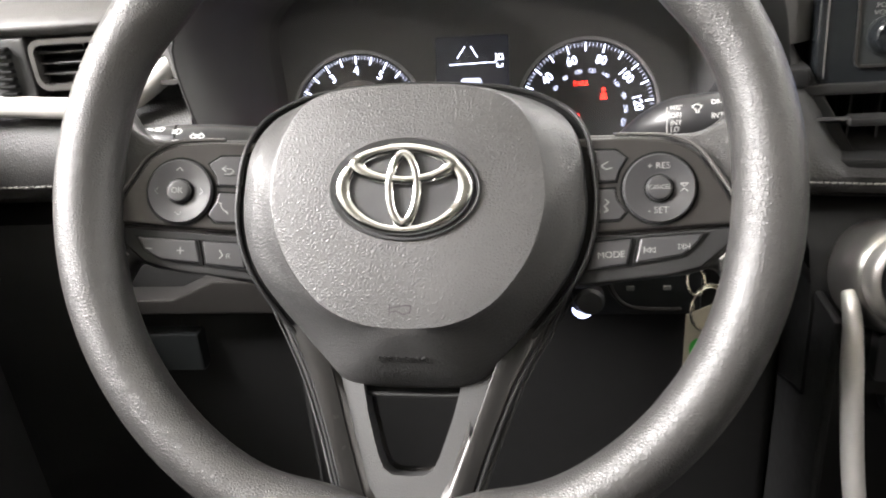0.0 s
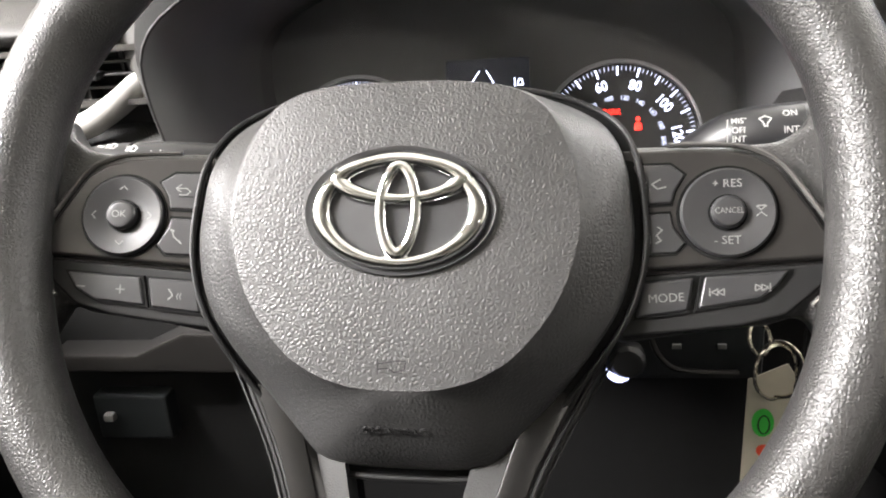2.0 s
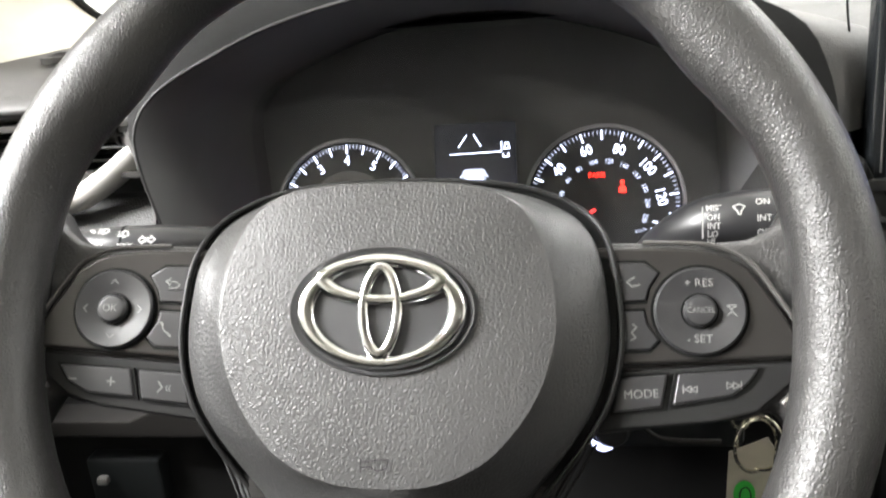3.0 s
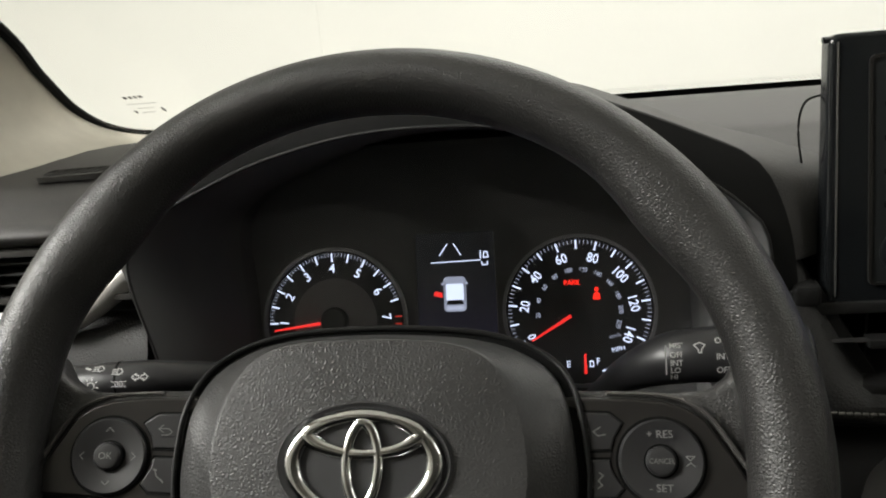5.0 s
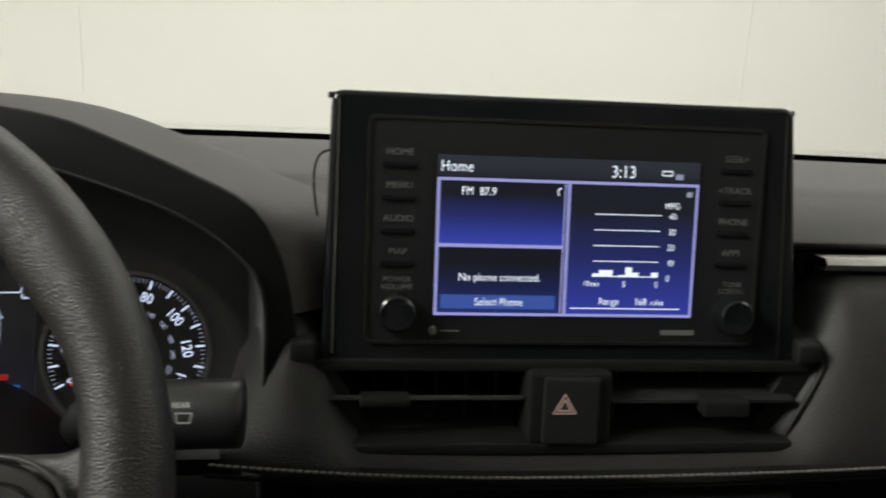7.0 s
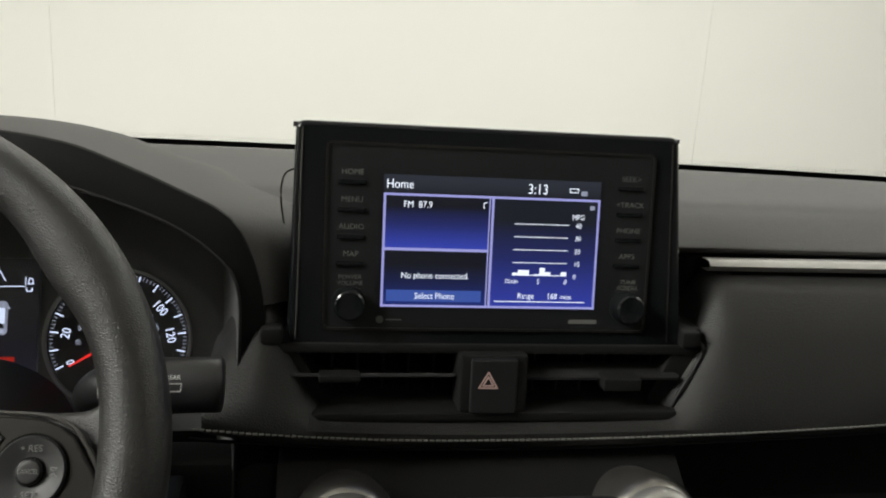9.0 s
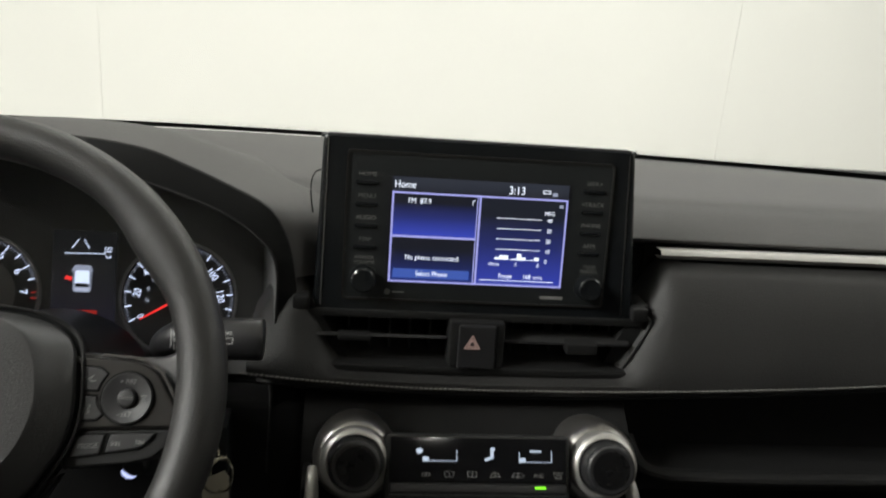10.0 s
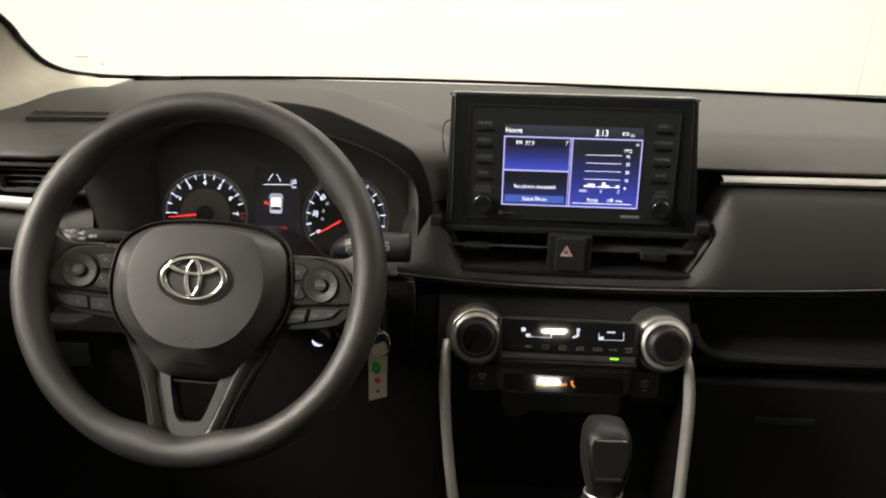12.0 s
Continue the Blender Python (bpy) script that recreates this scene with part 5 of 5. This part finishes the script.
for k, w in enumerate(("SEEK>", "<TRACK", "PHONE", "APPS")):
    lettering(w, 0.0054, 0.0985, 0.0605 - 0.0182 * k, 0.0013, FAINT, unit)
    part("key", block(0.0890, 0.1080, 0.0522 - 0.0182 * k, 0.0554 - 0.0182 * k, 0.0, 0.0022, 0.0006), GLOSS, unit, "slim glossy key")
for x, words in ((-0.0965, ("POWER", "VOLUME")), (0.1005, ("TUNE", "SCROLL"))):
    for k, w in enumerate(words):
        lettering(w, 0.0042, x, -0.0125 - 0.0042 * k, 0.0013, FAINT, unit, squeeze=1.1)
    knob = part("knob", lathe([(0.0112, 0.0), (0.0112, 0.006), (0.0102, 0.0115), (0.0090, 0.0125), (0.003, 0.0118)], 40, m=Matrix.Translation((x, -0.0305, 0))), GLOSS, unit, "round black knob")
    part("knob_ring", ring_plate(ellipse(x, -0.0305, 0.0122, 0.0122, 40), ellipse(x, -0.0305, 0.0112, 0.0112, 40), 0.0, 0.0016), SATIN_BLACK, knob)
part("maker_mark", lathe([(0.0026, 0.0), (0.0026, 0.0012)], 20, m=Matrix.Translation((-0.0755, -0.0415, 0))), FAINT, unit, "small round pale mark")
lit("maker_mark", -0.0715, -0.0605, -0.0420, -0.0410, FAINT, 0.0012)
lit("maker_mark", 0.0585, 0.0790, -0.0430, -0.0400, FAINT, 0.0012)
solo("cable", tube(curve_points([(0.232, 0.640, 1.176), (0.222, 0.640, 1.172), (0.219, 0.640, 1.155), (0.224, 0.640, 1.12), (0.228, 0.645, 1.09)], 6), 0.0007, n=6), GROOVE, "thin black cable beside the screen", "cable")

# ---------------------------------------------------------------- climate controls
stack = thing("centre_stack", Matrix(), "black centre stack housing below the dashboard padding", "console", kind="structure")
part("housing", loft([[Vector((x, y, z)) for y, z in ((0.62, 1.0), (0.585, 0.985), (0.560, 0.968), (0.545, 0.935), (0.545, 0.87), (0.57, 0.862), (0.60, 0.85))] for x in (0.222, 0.225, 0.3635, 0.502, 0.506)]), BAND_SKIN, stack, "", 50)
part("cavity_back", block(0.225, 0.503, 0.60, 0.62, 0.60, 0.88), DARK, stack)
for x in (0.2275, 0.4995):
    part("cheek", block(x - 0.003, x + 0.003, 0.51, 0.62, 0.60, 0.945, 0.002), DARK, stack)
part("console_floor", block(0.23, 0.50, 0.10, 0.62, 0.66, 0.70, 0.01), BLACK, stack)

climate = thing("climate_control", pose(0.3635, 0.505, 0.980, 59.4), "black climate panel with lit display and two silver-ringed knobs", "climate control")
part("case", block(-0.074, 0.074, -0.034, 0.031, -0.03, -0.001, 0.004), BLACK, climate)
part("display_glass", block(-0.0705, 0.0705, -0.016, 0.0275, -0.01, 0.001, 0.0008), DISPLAY_GLASS, climate, "glossy black display glass")
part("key_strip", block(-0.0705, 0.0705, -0.0265, -0.0170, -0.01, 0.002, 0.002), SWITCH, climate, "row of black keys")
part("key_rail", block(-0.0705, 0.0705, -0.0300, -0.0272, -0.01, 0.0035, 0.001), SATIN_BLACK, climate)
for x0, x1, b in ((-0.045, -0.018, 0), (0.032, 0.058, 1)):
    stroke([(x0 + 0.004, 0.0045), (x1, 0.0045), (x1, 0.0155)] if not b else [(x1, 0.0155), (x1, 0.0045), (x0, 0.0045), (x0, 0.0140)], 0.0007, 0.0014, GLOW_CLIMATE, climate, "bar_scale")
    part("bar_scale", flat([(x0, 0.0040), (x0 + 0.005, 0.0040), (x0 + 0.005, 0.0085), (x0, 0.0085)], 0.0015), GLOW_CLIMATE, climate)
part("fan_icon", flat(ellipse(-0.0475, 0.0140, 0.0028, 0.0028, 10), 0.0014), GLOW_CLIMATE, climate)
stroke([(0.041, 0.0150), (0.049, 0.0150)], 0.0020, 0.0014, GLOW_CLIMATE, climate, "setting_bar")
stroke([(0.0100, 0.0140), (0.0100, 0.0085), (0.0050, 0.0060)], 0.0026, 0.0014, GLOW_CLIMATE, climate, "airflow_icon")
part("airflow_icon", flat(ellipse(0.0105, 0.0165, 0.0020, 0.0020, 10), 0.0014), GLOW_CLIMATE, climate)
for k, pts in enumerate((((-3, 1), (3, 1), (3, -1), (-3, -1)), ((-3, -2), (3, -2), (4, 2), (0, 3), (-4, 2)), ((-3.5, -2), (3.5, -2), (3.5, 2.5), (-3.5, 2.5)), ((-4, -2), (-2, 2), (2, 2), (4, -2), (1, -1), (-1, -1)), ((-5, -1.5), (4, -1.5), (5, 0), (2, 2), (-3, 2)))):
    x = -0.042 + 0.0182 * k
    stroke([(x + u * 0.001, -0.0085 + v * 0.0011) for u, v in pts], 0.0006, 0.0014, FAINT, climate, "key_mark", True)
    stroke([(x, -0.0105), (x, -0.0065)], 0.0006, 0.0014, FAINT, climate, "key_mark")
lettering("A/C", 0.0052, 0.0475, -0.0085, 0.0014, FAINT, climate)
lettering("MAX", 0.0040, 0.0635, -0.0065, 0.0014, FAINT, climate)
lettering("A/C", 0.0040, 0.0635, -0.0105, 0.0014, FAINT, climate)
part("lamp", flat(rounded(0.0440, 0.0530, -0.0215, -0.0190, 0.001), 0.0026), GLOW_GREEN, climate, "lit green air conditioning lamp")
for ob in list(climate.children):
    ob.data.transform(Matrix.Translation((0, -0.0063, 0)) @ Matrix.Diagonal((1, 0.79, 1, 1)))
for x in (0.2665, 0.4675):
    m = climate.matrix_world.inverted() @ pose(x, 0.509, 0.9715, 68)
    body = part("knob", lathe([(0.0345, -0.060), (0.0345, -0.030), (0.0330, -0.017), (0.0300, -0.010), (0.0268, -0.008)], 48, m=m), COLLAR, climate, "rounded grey satin knob collar", 50)
    part("silver_ring", lathe([(0.0278, -0.016), (0.0278, -0.002), (0.0270, 0.0020), (0.0255, 0.0042), (0.0230, 0.0052), (0.0219, 0.0046), (0.0214, 0.0)], 56, m=m), SILVER, body, "broad satin silver knob ring", 50)
    grip = bmesh.new()
    rows_g = [[((r + (0.0003 if k % 2 else 0.0)) * math.cos(math.tau * k / 96), (r + (0.0003 if k % 2 else 0.0)) * math.sin(math.tau * k / 96), h) for k in range(96)] for r, h in ((0.0211, -0.002), (0.0206, 0.006), (0.0196, 0.017))]
    merged(loft(rows_g, closed=True), grip, m)
    lathe([(0.0196, 0.017), (0.0188, 0.0192), (0.0172, 0.0200), (0.0152, 0.0192), (0.004, 0.0188)], 96, grip, m)
    part("grip", grip, SWITCH, body, "ribbed black knob grip", 50)
    part("knob_face", lathe([(0.0150, 0.0190), (0.0150, 0.0197), (0.0140, 0.0199)], 40, m=m), KNOB_FACE, body, "dark knob face")

tray = thing("switch_tray", pose(0.3650, 0.530, 0.908, 88), "black lower switch panel with an amber airbag notice", "switch panel")
part("plate", prism([(-0.079, 0.0160), (0.079, 0.0160), (0.074, -0.0150), (0.060, -0.0190), (-0.060, -0.0190), (-0.074, -0.0150)], -0.02, 0.0, 0.002), TRAY, tray)
part("frame", ring_plate(rounded(-0.0700, 0.0700, -0.0125, 0.0150, 0.003), rounded(-0.0665, 0.0665, -0.0095, 0.0125, 0.002), -0.002, 0.004), TRAY, tray, "satin frame")
part("notice_glass", flat(rounded(-0.0665, 0.0665, -0.0130, 0.0130, 0.002), 0.0, m=pose(0, 0.0015, 0.003, -31.7)), DISPLAY_GLASS, tray, "glossy dark notice window")
lettering("AIR BAG", 0.0050, -0.022, -0.0048, 0.0018, GLOW_AMBER, tray, name="notice", squeeze=0.9)
lettering("OFF", 0.0050, 0.0000, -0.0048, 0.0018, GLOW_AMBER, tray, name="notice", squeeze=0.9)
part("notice", flat(ellipse(0.0095, -0.0008, 0.0014, 0.0014, 10), 0.0018), GLOW_AMBER, tray)
stroke([(0.0090, -0.0028), (0.0120, -0.0060)], 0.0014, 0.0018, GLOW_AMBER, tray, "notice")
for ob in [o for o in tray.children if o.name.startswith("notice") and not o.name.startswith("notice_glass")]:
    ob.data.transform(pose(0, 0.0015, 0.003, -31.7))
part("shelf", block(-0.068, 0.068, -0.045, -0.020, -0.03, -0.004, 0.004), BLACK, tray)
for x, lab in ((-0.0910, "black stability control switch"), (0.0905, "black idle stop switch")):
    b = part("switch", prism(rounded(x - 0.0155, x + 0.0155, -0.016, 0.018, 0.004), -0.01, 0.003, 0.0015), SWITCH, tray, lab)
    if x < 0:
        stroke([(x - 0.004, 0.006), (x + 0.004, 0.006), (x + 0.003, 0.003), (x - 0.003, 0.003)], 0.0010, 0.0033, LETTER, b, "icon", True)
        stroke([(x - 0.003, -0.001), (x, 0.0005), (x + 0.003, -0.001)], 0.0009, 0.0033, LETTER, b, "icon")
    else:
        stroke([(x + 0.0042 * math.cos(a), 0.003 + 0.0042 * math.sin(a)) for a in [0.6 + math.tau * k / 12 for k in range(11)]], 0.0008, 0.0033, LETTER, b, "icon")
        lettering("A", 0.0050, x, 0.003, 0.0033, LETTER, b)
    lettering("OFF", 0.0032, x, -0.0065, 0.0033, LETTER, b)

socket = thing("power_socket", pose(0.315, 0.594, 0.835, 90), "black capped round power socket", "socket")
part("collar", lathe([(0.022, -0.004), (0.022, 0.002), (0.019, 0.004), (0.0175, 0.002)], 40), SATIN_BLACK, socket)
part("cap", lathe([(0.0165, 0.0), (0.0165, 0.007), (0.015, 0.008)], 36), SWITCH, socket)
usb = thing("usb_port", pose(0.363, 0.598, 0.838, 90), "small black port with a pale mark", "socket")
part("plate", block(-0.012, 0.012, -0.014, 0.014, -0.004, 0.003, 0.002), SWITCH, usb)
stroke([(0, -0.006), (0, 0.005), (0.003, 0.002)], 0.0010, 0.0034, PRINT, usb)

for xs in ((0.2335, 0.2335, 0.2340, 0.2395, 0.2500, 0.268), (0.4905, 0.4945, 0.4975, 0.4965, 0.4925, 0.485)):
    line = curve_points([(x, y, z) for x, (y, z) in zip(xs, ((0.520, 0.960), (0.506, 0.945), (0.494, 0.905), (0.480, 0.840), (0.457, 0.775), (0.42, 0.71)))], 6)
    solo("console_rail", tube(line, lambda t: 0.0042 + 0.0020 * min(1, t * 3), lambda t: 0.004 + 0.005 * min(1, t * 3), 12, up=(0, -1, 0)), RAIL, "satin silver rail along the centre console", "trim", group="console rails", angle=60)

gear = thing("gear_selector", pose(0.387, 0.345, 0.925, -14), "black leather gear selector knob with a glossy inlay", "gear lever")


def knob_row(z, w, d, cy=0.0):
    return [(0.92 * w * abs(math.cos(a)) ** 0.6 * math.copysign(1, math.cos(a)), cy + d * abs(math.sin(a)) ** 0.6 * math.copysign(1, math.sin(a)), z) for a in [math.tau * k / 32 for k in range(32)]]


part("knob", loft([knob_row(-0.012, 0.0160, 0.016), knob_row(-0.004, 0.0188, 0.019), knob_row(0.010, 0.0226, 0.023), knob_row(0.024, 0.0240, 0.026), knob_row(0.036, 0.0236, 0.027, 0.001), knob_row(0.044, 0.0218, 0.026, 0.002), knob_row(0.050, 0.0180, 0.022, 0.003), knob_row(0.0530, 0.0110, 0.014, 0.004)], closed=True, caps=True), GEAR_SKIN, gear, "black leather knob", 60)
front = Matrix(((1, 0, 0, 0), (0, 0, -1, 0), (0, 1, 0, 0), (0, 0, 0, 1)))
part("inlay", prism([(-0.0105, 0.008), (0.0105, 0.008), (0.0150, 0.022), (0.0165, 0.040), (0.0140, 0.046), (-0.0140, 0.046), (-0.0165, 0.040), (-0.0150, 0.022)], 0.0225, 0.0268, 0.0015, m=front), GEAR_INLAY, gear, "satin dark grey inlay")
part("button_lip", block(-0.0110, 0.0110, -0.0295, -0.0255, 0.0085, 0.0125, 0.0014), GEAR_INLAY, gear, "raised lip of the release button")
for s_ in (-1, 1):
    part("seam", tube(curve_points([(s_ * 0.0195, -0.0190, 0.044), (s_ * 0.0190, -0.0235, 0.030), (s_ * 0.0150, -0.0235, 0.012), (s_ * 0.0110, -0.0190, -0.004)], 5), 0.0006, n=6), GROOVE, gear)
part("ring", tube([(0.0165 * math.cos(a), 0.0165 * math.sin(a), -0.0135) for a in [math.tau * k / 28 for k in range(28)]], 0.0013, n=6, closed=True), SILVER, gear, "thin satin ring")
part("gaiter", loft([[(x * (1 + 0.03 * math.sin(9 * k * math.tau / 32)), y, z) for k, (x, y, z) in enumerate(knob_row(zz, w, d))] for zz, w, d in ((-0.015, 0.0165, 0.0165), (-0.024, 0.0200, 0.020), (-0.045, 0.0225, 0.023), (-0.080, 0.028, 0.030), (-0.13, 0.040, 0.045), (-0.235, 0.06, 0.07))], closed=True), GEAR_SKIN, gear, "folded black leather gaiter", 60)

# ---------------------------------------------------------------- ignition, keys
knee = thing("ignition_panel", Matrix(), "black ignition panel with a pale lip and lit ring", "panel")
part("plate", block(0.075, 0.160, 0.566, 0.60, 0.918, 0.968, 0.004), SATIN_BLACK, knee)
part("lip", tube(curve_points([(0.098, 0.563, 0.950), (0.102, 0.562, 0.938), (0.110, 0.562, 0.929), (0.122, 0.562, 0.926), (0.146, 0.563, 0.925)], 5), 0.0016, n=8), SPOKE, knee, "thin pale lip")
for x in (0.113, 0.137):
    part("mark", block(x - 0.0025, x + 0.0025, 0.5645, 0.5665, 0.9385, 0.9415, 0.0004), FAINT, knee)
part("lit_ring", tube([(0.0820 + 0.0075 * math.cos(a), 0.560, 0.930 + 0.0075 * math.sin(a)) for a in [math.pi * (1.05 + 0.75 * k / 14) for k in range(15)]], lambda t: 0.0004 + 0.0018 * math.sin(math.pi * t), lambda t: 0.0004 + 0.0018 * math.sin(math.pi * t), 8, up=(0, 1, 0)), GLOW_KEY, knee, "glowing pale crescent")
part("cylinder", lathe([(0.010, -0.012), (0.010, 0.004), (0.008, 0.006)], 28, m=pose(0.086, 0.562, 0.934, 90)), BLACK, knee)

key_set = thing("key_ring", Matrix(), "steel split ring hanging from the ignition with a paper tag", "key ring")


def hoop(cx, cy, cz, r, tilt, turn_z, rr=0.0010):
    m = pose(cx, cy, cz, tilt, 0, turn_z)
    return tube([m @ Vector((r * math.cos(a), r * math.sin(a) * 1.15, 0)) for a in [math.tau * k / 30 for k in range(30)]], rr, n=8, closed=True)


part("small_ring", hoop(0.1505, 0.540, 0.9575, 0.0075, 70, 40, 0.0011), STEEL, key_set)
part("split_ring", hoop(0.1575, 0.533, 0.9420, 0.0125, 82, 25), STEEL, key_set)
part("split_ring", hoop(0.1600, 0.535, 0.9425, 0.0125, 78, -38), STEEL, key_set)
part("key_blade", block(0.156, 0.1665, 0.537, 0.5392, 0.905, 0.932, 0.001), SPOKE, key_set, "grey metal key bow")
tag = thing("key_tag", pose(0.155, 0.533, 0.908, 90, 0, -8), "cream paper key tag with green, red and black spots", "key tag")
part("card", prism([(-0.0115, -0.042), (0.0100, -0.0330), (0.0115, 0.034), (0.0080, 0.0395), (-0.0105, 0.029)], -0.0005, 0.0005), PAPER, tag)
part("spot", flat(ellipse(-0.0020, 0.0045, 0.0055, 0.0085, 20), 0.0008), GREEN, tag, "green marker spot")
stroke([(-0.0015 + 0.0028 * math.cos(a), 0.0035 + 0.0055 * math.sin(a)) for a in [math.tau * k / 14 for k in range(14)]], 0.0008, 0.0011, BLACK_INK, tag, "scribble", True)
part("spot", flat(ellipse(-0.0005, -0.0125, 0.0040, 0.0040, 18), 0.0008), RED_INK, tag, "red marker spot")
part("spot", flat(ellipse(0.0000, -0.0270, 0.0020, 0.0022, 14), 0.0008), BLACK_INK, tag, "black punched hole")
